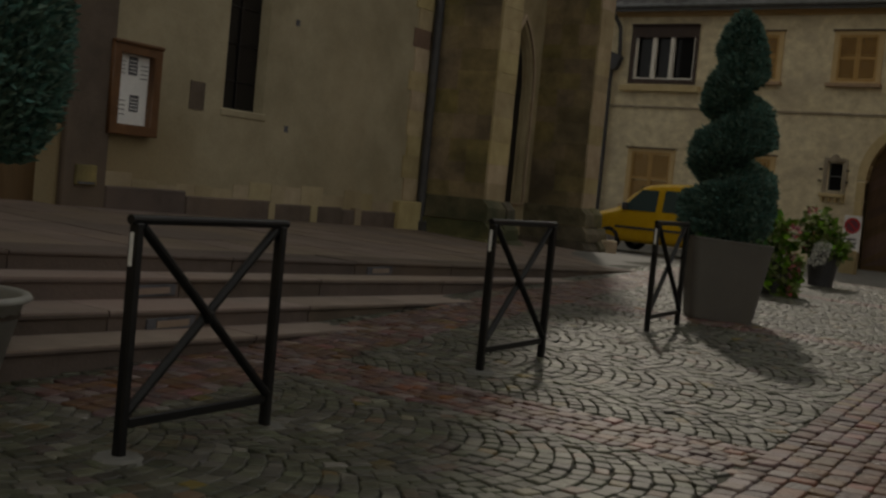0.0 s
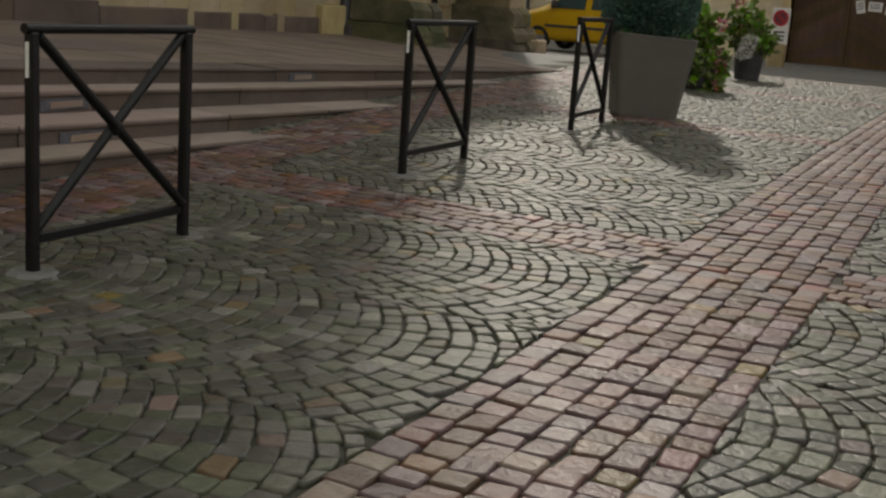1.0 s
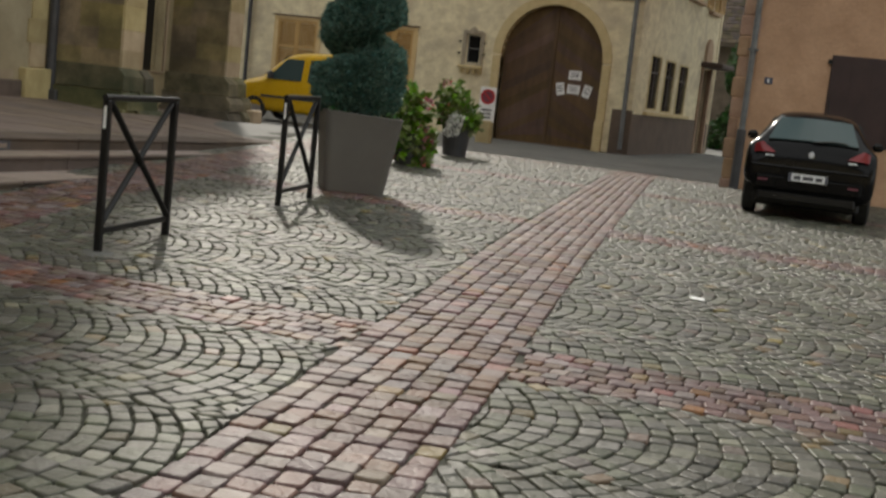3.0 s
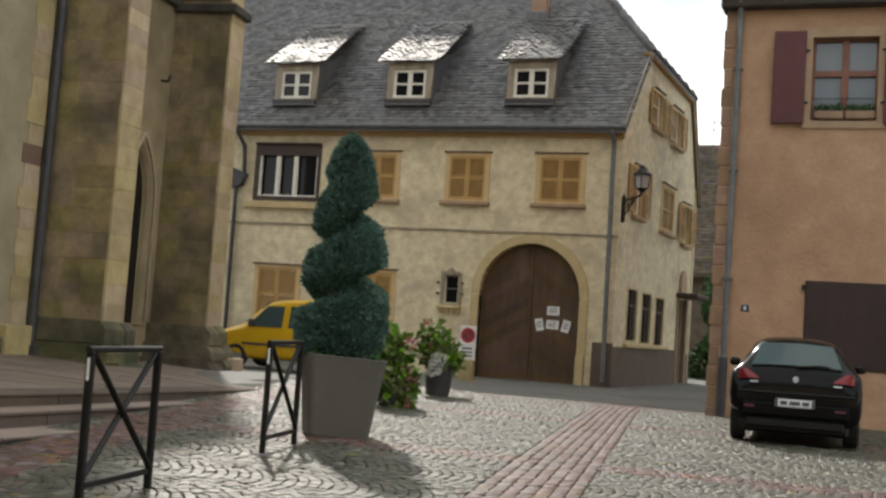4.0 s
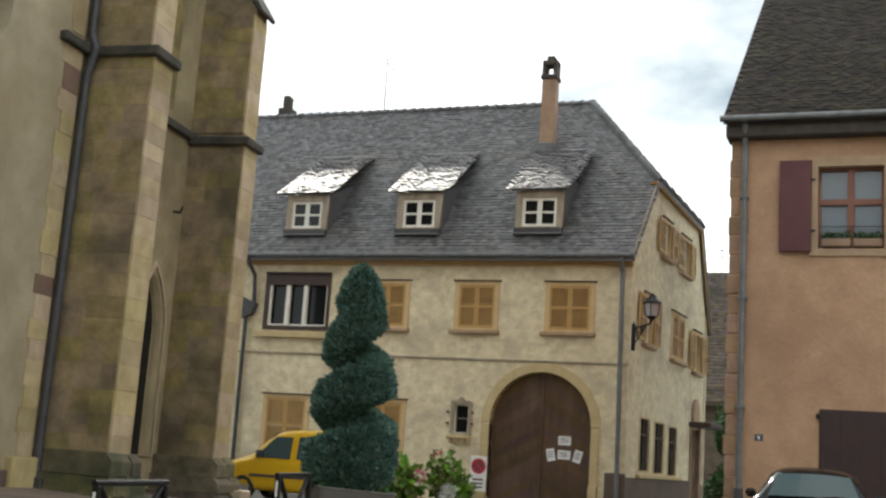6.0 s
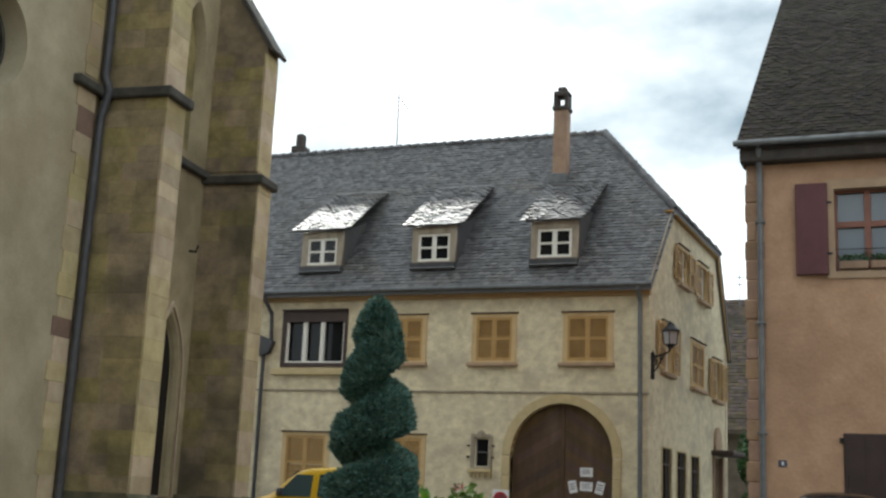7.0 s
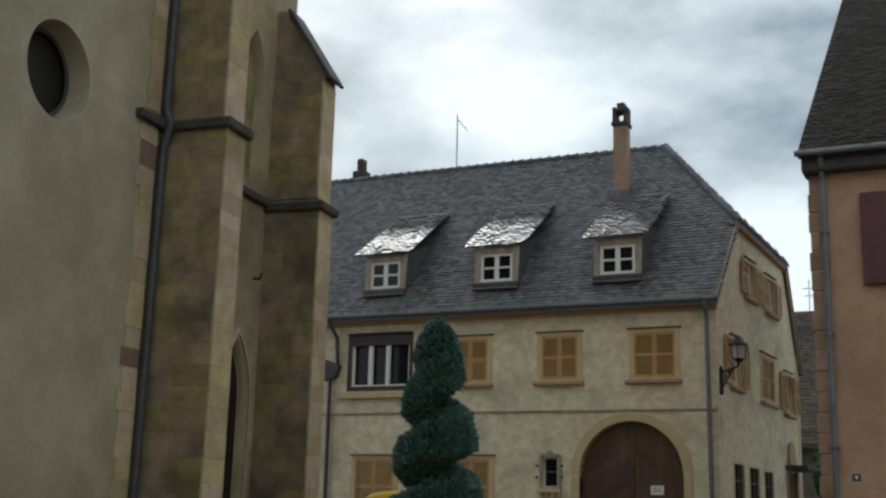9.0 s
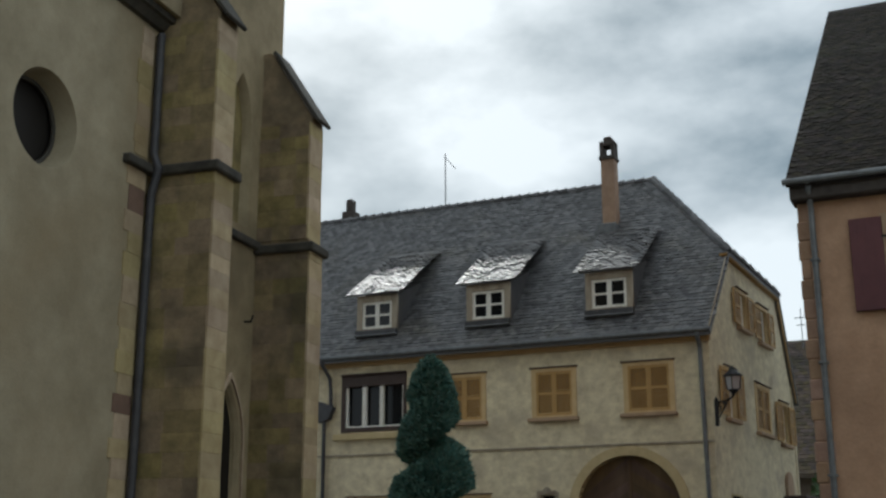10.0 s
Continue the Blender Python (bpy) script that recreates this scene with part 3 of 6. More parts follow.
def butt(name, u0, u1, vmax, ledge, slope_in, slope_z, top_z, inner):
    """Stepped buttress with plinth, drip ledge and sloping weathering, faced with single blocks."""
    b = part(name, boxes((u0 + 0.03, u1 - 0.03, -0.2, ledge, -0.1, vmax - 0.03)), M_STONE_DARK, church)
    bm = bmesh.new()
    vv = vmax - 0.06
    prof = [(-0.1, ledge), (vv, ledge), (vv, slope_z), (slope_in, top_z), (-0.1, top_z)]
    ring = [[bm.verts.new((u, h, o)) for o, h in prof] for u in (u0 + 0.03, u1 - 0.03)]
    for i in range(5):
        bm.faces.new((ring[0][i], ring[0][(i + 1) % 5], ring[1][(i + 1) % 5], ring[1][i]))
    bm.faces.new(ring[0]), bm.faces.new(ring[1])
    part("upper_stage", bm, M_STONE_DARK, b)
    ln = math.hypot(vv - slope_in, top_z - slope_z)
    ang = math.atan2(top_z - slope_z, vv - slope_in)
    cap = boxes((u0 - 0.05, u1 + 0.05, 0, 0.09, -0.12, ln + 0.02), bevel=0.02)
    part("weathering_slab", cap, M_LEDGE, b, "", Matrix.Translation((0, slope_z - 0.03, vv + 0.06)) @ Matrix.Rotation(math.pi, 4, 'Y') @ Matrix.Rotation(-ang, 4, 'X') @ Matrix.Translation((-(u0 + u1), 0, 0)))
    part("drip_ledge", boxes((u0 - 0.12, u1 + 0.12, ledge - 0.10, ledge + 0.10, -0.1, vmax + 0.12), bevel=0.03), M_LEDGE, b)
    rp = random.Random(int(u0 * 10))
    for k, (z0, z1, grow, more) in enumerate(((0.66, 1.06, 0.03, 0.16), (0.34, 0.66, 0.15, 0.24), (-0.2, 0.34, 0.22, 0.34))):
        cuts = [u0 - more]
        while cuts[-1] < u1 + more - 0.3:
            cuts.append(min(u1 + more, cuts[-1] + rp.uniform(0.4, 0.75)))
        cuts[-1] = u1 + more
        for c0, c1 in zip(cuts, cuts[1:]):
            bm = bmesh.new()
            fr, tp = vmax + more + rp.uniform(-0.03, 0.05), vmax + grow + rp.uniform(-0.03, 0.03)
            sk = [rp.uniform(-0.025, 0.025) for _ in range(4)]
            ring = [[bm.verts.new((u, h, o)) for o, h in ((-0.1, z0), (fr, z0), (fr - 0.01 + q, z1 - 0.14 + r), (tp + q, z1 + r), (-0.1, z1 + r))] for u, q, r in ((c0 + 0.004, sk[0], sk[1]), (c1 - 0.004, sk[2], sk[3]))]
            for i in range(5):
                bm.faces.new((ring[0][i], ring[0][(i + 1) % 5], ring[1][(i + 1) % 5], ring[1][i]))
            bm.faces.new(ring[0]), bm.faces.new(ring[1])
            part("plinth_stone", bm, M_MOSS, b)
    return b


b1 = butt("buttress", 0.26, 1.0, 1.37, 8.40, 0.45, 11.6, 12.9, 0.0)
b2 = butt("buttress", 4.70, 5.38, 1.33, 7.93, 0.2, 11.05, 12.75, 0.0)
part("string_ledge", boxes((1.0, 4.7, 7.94, 8.12, -0.05, 0.14), bevel=0.025), M_LEDGE, church)
part("string_ledge", boxes((-0.74, 0.26, 8.30, 8.48, -0.05, 0.16), bevel=0.025), M_LEDGE, church)


# ---- unseen plain houses added behind the camera: close the square, block sky light ----
for x0, x1, y0, y1 in ((-34, 24, -27, -17), (15, 25, -16.5, 8)):
    back = thing("plain_house", Matrix.Identity(4), "unseen plain plastered house added to close the square and hold back sky light", "house", kind="structure")
    part("wall", boxes((x0, x1, y0, y1, -0.5, 8.5)), M_PLASTER, back)
    bm = bmesh.new()
    if x1 - x0 > y1 - y0:
        ym = (y0 + y1) / 2
        q = [(x0, y0, 8.5), (x1, y0, 8.5), (x1, ym, 13.5), (x0, ym, 13.5), (x1, y1, 8.5), (x0, y1, 8.5)]
    else:
        xm = (x0 + x1) / 2
        q = [(x0, y0, 8.5), (x0, y1, 8.5), (xm, y1, 13.5), (xm, y0, 13.5), (x1, y1, 8.5), (x1, y0, 8.5)]
    q = [bm.verts.new(p) for p in q]
    for f in ((0, 1, 2, 3), (3, 2, 4, 5), (0, 3, 5), (1, 4, 2)):
        bm.faces.new([q[i] for i in f])
    part("roof", bm, M_ROOF_OLD, back)

# ---- cream house ----
HX, HY = -7.04, 34.0
HF = wall_frame(0, HY, 1, 0)                      # front: x is world x, y is height, z towards the square
GD = Vector((math.sin(radians(4.5)), math.cos(radians(4.5)), 0))
HG = wall_frame(HX, HY, GD.x, GD.y)               # gable side: x runs away from the front corner
EAVE, DEPTH, HIP, RIDGE = 7.55, 10.0, 10.22, 14.15
house = thing("cream_house", HF, "cream plastered house with slate half-hipped roof and ochre shutters", "house")
GATE_C, GATE_R, GATE_SP, RING = -9.61, 1.555, 2.555, 0.25
w1 = rect(-19.04, -16.87, 5.27, 6.68)
ups = [(-15.37, -14.17), (-12.38, -11.22), (-9.49, -8.24)]
lows = [(-18.74, -17.34), (-15.30, -14.04)]
holes = [w1, arch(GATE_C, GATE_R, -0.2, GATE_SP, GATE_R, 24), rect(-12.27, -11.86, 2.19, 3.0)]
holes += [rect(a, b, 5.36, 6.71) for a, b in ups] + [rect(a, b, 1.30, 2.98) for a, b in lows]
part("front_wall", plate(rect(-30, HX, -0.3, EAVE - 0.02), holes, 0.35), M_PLASTER, house)
# Darker than the plaster: the band's shadow line is put into its colour.
part("shaded_string_band", boxes((-30, HX + 0.02, 4.385, 4.445, -0.05, 0.055), bevel=0.01), M_DORMER, house)
part("eave_board", boxes((-30, HX + 0.05, EAVE - 0.26, EAVE - 0.02, -0.05, 0.10), (-30, HX + 0.05, EAVE - 0.12, EAVE - 0.02, 0.1, 0.28), bevel=0.02), M_EAVE, house)
part("gutter", tube([(-30, EAVE + 0.02, 0.42), (HX + 0.15, EAVE + 0.02, 0.42)], 0.075), M_ZINC, house)
part("downpipe", tube([(HX - 0.25, EAVE, 0.40), (HX - 0.25, EAVE - 0.14, 0.38), (HX - 0.25, EAVE - 0.42, 0.10), (HX - 0.19, 0.15, 0.10)], 0.065), M_ZINC, house)
pipe_w = part("downpipe", tube([(-19.72, EAVE, 0.42), (-19.70, EAVE - 0.22, 0.36), (-19.55, EAVE - 0.62, 0.14), (-19.50, 6.02, 0.12), (-19.76, 5.55, 0.12), (-19.74, 0.2, 0.12)], 0.065), M_BLACKPIPE, house)
part("rain_hopper", plate([(-19.98, 6.20), (-19.40, 5.98), (-19.55, 5.62), (-19.92, 5.52)], (), 0.24, 0.02), M_BLACKPIPE, pipe_w, "", Matrix.Translation((0, 0, 0.24)))
part("dado", boxes((GATE_C + 2.0, HX + 0.03, -0.2, 1.29, -0.02, 0.03)), M_DADO, house)
# gate surround and leaves
sur_o, sur_i = arch(GATE_C, GATE_R + RING, -0.2, GATE_SP, GATE_R + RING, 30), arch(GATE_C, GATE_R, -0.3, GATE_SP, GATE_R, 30)
gate = part("carriage_gate", plate(arch(GATE_C, GATE_R + 0.02, -0.1, GATE_SP, GATE_R + 0.02, 30), (), 0.08), M_WOOD, house, "brown wooden carriage gate with pinned papers", Matrix.Translation((0, 0, -0.26)))
for i in range(22):
    a0, a1 = math.pi * i / 22 + 0.004, math.pi * (i + 1) / 22 - 0.004
    ro, ri = GATE_R + RING, GATE_R
    q = [(GATE_C + r * math.cos(a), GATE_SP + r * math.sin(a)) for r, a in ((ri, a0), (ro, a0), (ro, a1), (ri, a1))]
    part("arch_stone", plate(q, (), 0.42, 0.01), M_SANDFRAME, house, "", Matrix.Translation((0, 0, 0.05)))
for side in (-1, 1):
    for k in range(5):
        z0 = -0.2 + k * 0.54
        xa, xb = sorted((GATE_C + side * GATE_R, GATE_C + side * (GATE_R + RING)))
        part("jamb_stone", boxes((xa, xb, z0 + 0.004, z0 + 0.536, -0.37, 0.05 + (0.12 if k < 2 else 0)), bevel=0.012), M_SANDFRAME, house)
part("meeting_rail", boxes((GATE_C - 0.05, GATE_C + 0.05, 0.1, GATE_SP + GATE_R - 0.02, 0.0, 0.04), bevel=0.01), M_WOOD, gate)
# slanting boards of the two leaves
for side in (-1, 1):
    for k in range(16):
        bm = bmesh.new()
        pts = []
        for s, off in ((0.06, 0.0), (1.5, -0.85), (1.5, -0.85 + 0.27), (0.06, 0.27)):
            zz = 0.9 + k * 0.28 + off - 0.6
            xx = s
            pts.append((xx, zz))
        lim = []
        for xx, zz in pts:
            top = GATE_SP + math.sqrt(max(0.0, GATE_R ** 2 - xx * xx)) - 0.05
            lim.append((GATE_C + side * xx, min(max(zz, 0.12), top)))
        if lim[3][1] - lim[0][1] < 0.05 and lim[2][1] - lim[1][1] < 0.05:
            continue
        fr = [bm.verts.new((x, z, 0.022 - 0.012 * (i in (0, 1)))) for i, (x, z) in enumerate(lim)]
        bk = [bm.verts.new((x, z, -0.02)) for x, z in lim]
        bm.faces.new(fr)
        for i in range(4):
            bm.faces.new((fr[i], fr[(i + 1) % 4], bk[(i + 1) % 4], bk[i]))
        part("board", bm, M_WOOD, gate)


def shutter(w, h):
    """Louvred shutter leaf, its hinge edge at x = 0, bottom at 0."""
    bm = boxes((0, 0.07, 0, h, 0, 0.04), (w - 0.07, w, 0, h, 0, 0.04), (0.07, w - 0.07, 0, 0.09, 0, 0.04), (0.07, w - 0.07, h - 0.09, h, 0, 0.04), (0.07, w - 0.07, h * 0.47, h * 0.47 + 0.08, 0, 0.04))
    return bm


def slats(w, h, upper):
    bm = bmesh.new()
    z = 0.11
    while z < h - 0.11:
        if z >= h * 0.47 + 0.08 if upper else z <= h * 0.45:
            a = [bm.verts.new(p) for p in ((0.07, z, 0.032), (w - 0.07, z, 0.032), (w - 0.07, z + 0.04, 0.008), (0.07, z + 0.04, 0.008))]
            b = [bm.verts.new(p) for p in ((0.07, z - 0.008, 0.03), (w - 0.07, z - 0.008, 0.03), (w - 0.07, z + 0.032, 0.004), (0.07, z + 0.032, 0.004))]
            bm.faces.new(a), bm.faces.new(b)
            for i in range(4):
                bm.faces.new((a[i], a[(i + 1) % 4], b[(i + 1) % 4], b[i]))
        z += 0.055
    return bm


def shuttered(parent, a, b, z0, z1, out=0.0, closed=True, fmat=M_OCHRE_FRAME, leaf_w=None):
    """A window with its surround, sill and a pair of shutters."""
    w = part("window", plate(rect(a - 0.13, b + 0.13, z0 - 0.06, z1 + 0.11), [rect(a, b, z0, z1)], 0.12, 0.008), fmat, parent, "", Matrix.Translation((0, 0, 0.035 + out)))
    part("sill", boxes((a - 0.24, b + 0.20, z0 - 0.17, z0 - 0.06, -0.1, 0.14), bevel=0.015), M_TANSTONE, w)
    part("lintel_cap", boxes((a - 0.19, b + 0.19, z1 + 0.10, z1 + 0.14, -0.1, 0.06), bevel=0.008), M_DADO, w)
    hw = (b - a) / 2
    if closed:
        for s in (0, 1):
            m = Matrix.Translation((a + s * hw + 0.004, z0, -0.055))
            leaf = part("shutter", shutter(hw - 0.008, z1 - z0), M_OCHRE, w, "", m)
            for up_half in (True, False):
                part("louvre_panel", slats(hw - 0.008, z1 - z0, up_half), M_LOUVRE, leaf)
    else:
        part("pane", plate(rect(a, b, z0, z1), (), 0.02), M_GLASS_SKY, w, "", Matrix.Translation((0, 0, -0.16)))
        part("casement", plate(rect(a, b, z0, z1), [rect(a + 0.07, a + hw - 0.04, z0 + 0.07, z1 - 0.07), rect(a + hw + 0.04, b - 0.07, z0 + 0.07, z1 - 0.07)], 0.05), M_WHITE, w, "", Matrix.Translation((0, 0, -0.13)))
        for s in (-1, 1):
            lw = leaf_w or hw
            x = a - lw - 0.02 if s < 0 else b + 0.02
            leaf = part("shutter", shutter(lw, z1 - z0), M_OCHRE, w, "open shutter folded back", Matrix.Translation((x, z0, 0.03)))
            for up_half in (True, False):
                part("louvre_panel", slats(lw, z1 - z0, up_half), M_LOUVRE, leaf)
    return w


for a, b in ups:
    shuttered(house, a, b, 5.36, 6.71)
for a, b in lows:
    shuttered(house, a, b, 1.30, 2.98)
# wide three-light window with dark timber frame
w = part("wide_window", plate(rect(-19.16, -16.80, 5.17, 7.0), [rect(-19.02, -16.89, 5.29, 6.64)], 0.16, 0.01), M_DARKWOOD, house, "dark timber window with white casement posts", Matrix.Translation((0, 0, 0.04)))
part("pane", plate(rect(-19.05, -16.85, 5.25, 6.7), (), 0.02), M_GLASS, w, "", Matrix.Translation((0, 0, -0.2)))
for x, wd in ((-19.02, 0.08), (-18.41, 0.15), (-17.77, 0.14), (-16.95, 0.06)):
    part("casement_post", boxes((x, x + wd, 5.29, 6.64, -0.16, -0.04), bevel=0.01), M_WHITE, w)
part("casement_rail", boxes((-19.02, -16.89, 5.29, 5.35, -0.16, -0.045), bevel=0.01), M_WHITE, w)
part("blind_box", boxes((-19.16, -16.80, 7.0, 7.05, -0.1, 0.1), bevel=0.01), M_DARKWOOD, w)
part("sill", boxes((-19.40, -16.58, 4.90, 5.10, -0.2, 0.14), bevel=0.02), M_SANDFRAME, w)
# small barred window beside the gate
w = part("small_window", plate(rect(-12.40, -11.74, 2.10, 3.09), [rect(-12.30, -11.82, 2.16, 3.03)], 0.12, 0.01), M_DORMER, house, "small dark window in a carved stone surround", Matrix.Translation((0, 0, 0.05)))
part("pane", plate(rect(-12.3, -11.83, 2.16, 3.03), (), 0.02), M_GLASS, w, "", Matrix.Translation((0, 0, -0.2)))
part("casement", plate(rect(-12.28, -11.84, 2.17, 3.02), [rect(-12.25, -11.87, 2.21, 2.60), rect(-12.25, -11.87, 2.63, 2.99)], 0.04), M_ZINC, w, "", Matrix.Translation((0, 0, -0.13)))
part("carved_sill", boxes((-12.46, -11.72, 2.00, 2.11, -0.1, 0.12), bevel=0.02), M_SANDFRAME, w)
for x in (-12.40, -12.20, -12.0, -11.82):
    part("corbel", boxes((x, x + 0.09, 1.86, 2.0, -0.1, 0.08), bevel=0.02), M_SANDFRAME, w)
part("carved_head", plate([(-12.40, 3.07), (-11.78, 3.07), (-11.80, 3.14), (-11.96, 3.13), (-12.0, 3.20), (-12.09, 3.25), (-12.18, 3.20), (-12.22, 3.13), (-12.38, 3.14)], (), 0.12, 0.01), M_DORMER, w, "", Matrix.Translation((0, 0, 0.02)))
for x in (-12.49, -11.70):
    for z in (2.43, 2.77):
        part("hinge_pin", boxes((x - 0.03, x + 0.03, z, z + 0.05, -0.05, 0.06)), M_BLACK, w)

# gable wall under the half hip
outline = [(0, -0.3), (DEPTH, -0.3), (DEPTH, 6.75), (8.28, HIP - 0.08), (2.1, HIP + 0.12), (0, EAVE - 0.02)]
gwin = [(3.37, 4.28, 8.30, 9.40), (5.85, 6.88, 8.20, 9.34)]
mids = [(1.50, 2.36, 5.26, 6.66, False), (4.90, 6.48, 5.16, 6.58, True), (7.98, 8.88, 5.02, 6.32, False)]
lowg = [(1.42, 2.46, 1.42, 2.96), (3.10, 4.20, 1.38, 2.92), (4.82, 5.90, 1.34, 2.88)]
gh = [rect(*q) for q in gwin] + [rect(*q[:4]) for q in mids] + [rect(*q) for q in lowg] + [rect(7.95, 9.15, 0.0, 3.0)]
HGl = HF.inverted() @ HG
gable = part("gable_wall", plate(outline, gh, 0.35), M_PLASTER, house, "", HGl)
part("dado", boxes((0.0, 7.85, -0.2, 1.20, -0.02, 0.03), (9.25, DEPTH, -0.2, 1.10, -0.02, 0.03)), M_DADO, house, "", HGl)
for q in gwin:
    shuttered(gable, *q, closed=False, leaf_w=0.72)
for a, b, z0, z1, c in mids:
    shuttered(gable, a, b, z0, z1, closed=c, leaf_w=0.8)
for a, b, z0, z1 in lowg:
    w = part("window", plate(rect(a - 0.05, b + 0.05, z0 - 0.05, z1 + 0.05), [rect(a, b, z0, z1)], 0.1), M_SANDFRAME, gable, "", Matrix.Translation((0, 0, 0.03)))
    part("pane", plate(rect(a, b, z0, z1), (), 0.02), M_GLASS, w, "", Matrix.Translation((0, 0, -0.06)))
    part("glazing_bar", boxes(((a + b) / 2 - 0.03, (a + b) / 2 + 0.03, z0, z1, -0.06, -0.03), (a, b, z1 - 0.5, z1 - 0.45, -0.06, -0.03)), M_DARKWOOD, w)
part("sill", boxes((1.15, 6.4, 1.20, 1.30, -0.05, 0.14), bevel=0.01), M_SANDFRAME, gable)
part("side_door", plate(rect(7.95, 9.15, 0.0, 3.0), (), 0.06), M_DARKWOOD, gable, "brown side door under a little hood", Matrix.Translation((0, 0, -0.2)))
part("door_jamb", boxes((7.78, 7.97, 0.0, 3.05, -0.1, 0.06), (9.13, 9.32, 0.0, 3.05, -0.1, 0.06), bevel=0.01), M_CHIM, gable)
part("door_hood", boxes((7.65, 9.6, 3.05, 3.22, -0.05, 0.75), bevel=0.03), M_DARKWOOD, gable)
part("niche_head", plate(arch(8.4, 0.42, 3.2, 3.6, 0.42, 10), (), 0.14, 0.02), M_TANSTONE, gable, "", Matrix.Translation((0, 0, 0.10)))
part("back_wall", boxes((-30, HX + 0.8, -0.3, EAVE, -DEPTH, -DEPTH + 0.3)), M_PLASTER, house)

# roof: planes in house coordinates (x, height, -depth)
def gp(s, z, out=0.0):
    """Point of the gable side at distance s from the front corner."""
    q = Vector((HX, HY, 0)) + GD * s + Vector((GD.y, -GD.x, 0)) * out
    return Vector((q.x, z, -(q.y - HY)))


E0 = Vector((-30, EAVE, 0.38))
E1 = gp(-0.39, EAVE - 0.02, 0.18)
V1 = gp(2.19, HIP + 0.22, 0.18)
R1 = Vector((-9.80, RIDGE, -5.45))
R0 = Vector((-30, RIDGE, -5.45))
V2 = gp(8.35, HIP - 0.02, 0.18)
E2 = gp(DEPTH + 0.05, 6.62, 0.18)
E3 = Vector((-30, 6.62, -DEPTH - 0.9))
bm = bmesh.new()
for quad in ((E0, E1, V1, R1, R0), (V1, V2, R1), (R0, R1, V2, E2, E3)):
    bm.faces.new([bm.verts.new(p) for p in quad])
r = bmesh.ops.extrude_face_region(bm, geom=bm.faces[:])
bmesh.ops.translate(bm, vec=(0, -0.14, 0), verts=[v for v in r["geom"] if isinstance(v, bmesh.types.BMVert)])
roof = part("roof", bm, M_SLATE, house)


def slate_field(p0, along, up, width, height, keep, tw=0.21, ex=0.165, seed=1, lift=0.026, wob=0.007):
    """Lapped slates on a plane, as one joined mesh: p0 lower corner, along and up unit ways."""
    rnd = random.Random(seed)
    nrm = along.cross(up).normalized()
    fv, ff = [], []
    for j in range(int(height / ex)):
        for i in range(-1, int(width / tw) + 1):
            a = (i + 0.5 * (j % 2)) * tw
            c = p0 + along * (a + tw / 2) + up * (j * ex + ex / 2)
            if not keep(c):
                continue
            g_, w_ = 0.007, rnd.uniform(-0.012, 0.012)
            l0, l1 = lift + rnd.uniform(-wob, wob * 1.5), 0.003
            l2 = l0 + rnd.uniform(-wob, wob)
            b = len(fv)
            for x_, y_, h_ in ((a + g_, w_, l0), (a + tw * 0.25, w_ - 0.03, l0), (a + tw * 0.75, w_ - 0.03, l2), (a + tw - g_, w_, l2), (a + tw - g_, ex * 1.25, l1), (a + g_, ex * 1.25, l1)):
                fv.append(p0 + along * x_ + up * (j * ex + y_) + nrm * h_)
            for x_, y_ in ((a + g_, w_), (a + tw * 0.25, w_ - 0.03), (a + tw * 0.75, w_ - 0.03), (a + tw - g_, w_)):
                fv.append(p0 + along * x_ + up * (j * ex + y_) - nrm * 0.002)
            ff += [tuple(range(b, b + 6)), (b, b + 6, b + 7, b + 1), (b + 1, b + 7, b + 8, b + 2), (b + 2, b + 8, b + 9, b + 3)]
    me = bpy.data.meshes.new("slates")
    me.from_pydata(fv, [], ff)
    return me


upv = (R0 - E0).normalized()
alo = Vector((1, 0, 0))


def on_front(c):
    t = (c.y - EAVE) / (V1.y - EAVE)
    lim = E1.x + (V1.x - E1.x) * t if t < 1 else V1.x + (R1.x - V1.x) * (c.y - V1.y) / (R1.y - V1.y)
    return c.x < lim - 0.03 and c.x > -24


sl = part("slate_covering", slate_field(Vector((-24, EAVE, 0.38)), alo, upv, 18, (R0 - E0).length, on_front), M_SLATE, roof)
tagged(sl, kind="stuff")
hip_al = (V2 - V1).normalized()
hip_up = (R1 - (V1 + V2) / 2).normalized()
hip_n = hip_al.cross(hip_up)


def on_hip(c):
    t = (c.y - V1.y) / (R1.y - V1.y)
    s = (c - V1).dot(hip_al)
    sr = (R1 - V1).dot(hip_al)
    L = (V2 - V1).length
    return sr * t < s < L + (sr - L) * t


hp0 = V1 - hip_up * 0.02
tagged(part("slate_covering", slate_field(hp0, hip_al, hip_up, 8, (R1 - (V1 + V2) / 2).length, on_hip, seed=2), M_SLATE, roof), kind="stuff")
for a, b in ((R0, R1), (V1, R1), (V2, R1)):
    n = int((b - a).length / 0.36)
    for k in range(n):
        if (a - b).length > 12 and a.x + (b.x - a.x) * k / n < -24:
            continue
        p, q = a.lerp(b, k / n), a.lerp(b, (k + 1.08) / n)
        part("ridge_tile", cyl(bmesh.new(), p, q, 0.085, 0.15, 8), M_SLATE_P, roof)
part("verge_board", plate([(-0.36, EAVE - 0.08), (2.1, HIP + 0.10), (2.1, HIP + 0.18), (-0.42, EAVE)], (), 0.05), M_DORMER, gable, "", Matrix.Translation((0, 0, 0.14)))
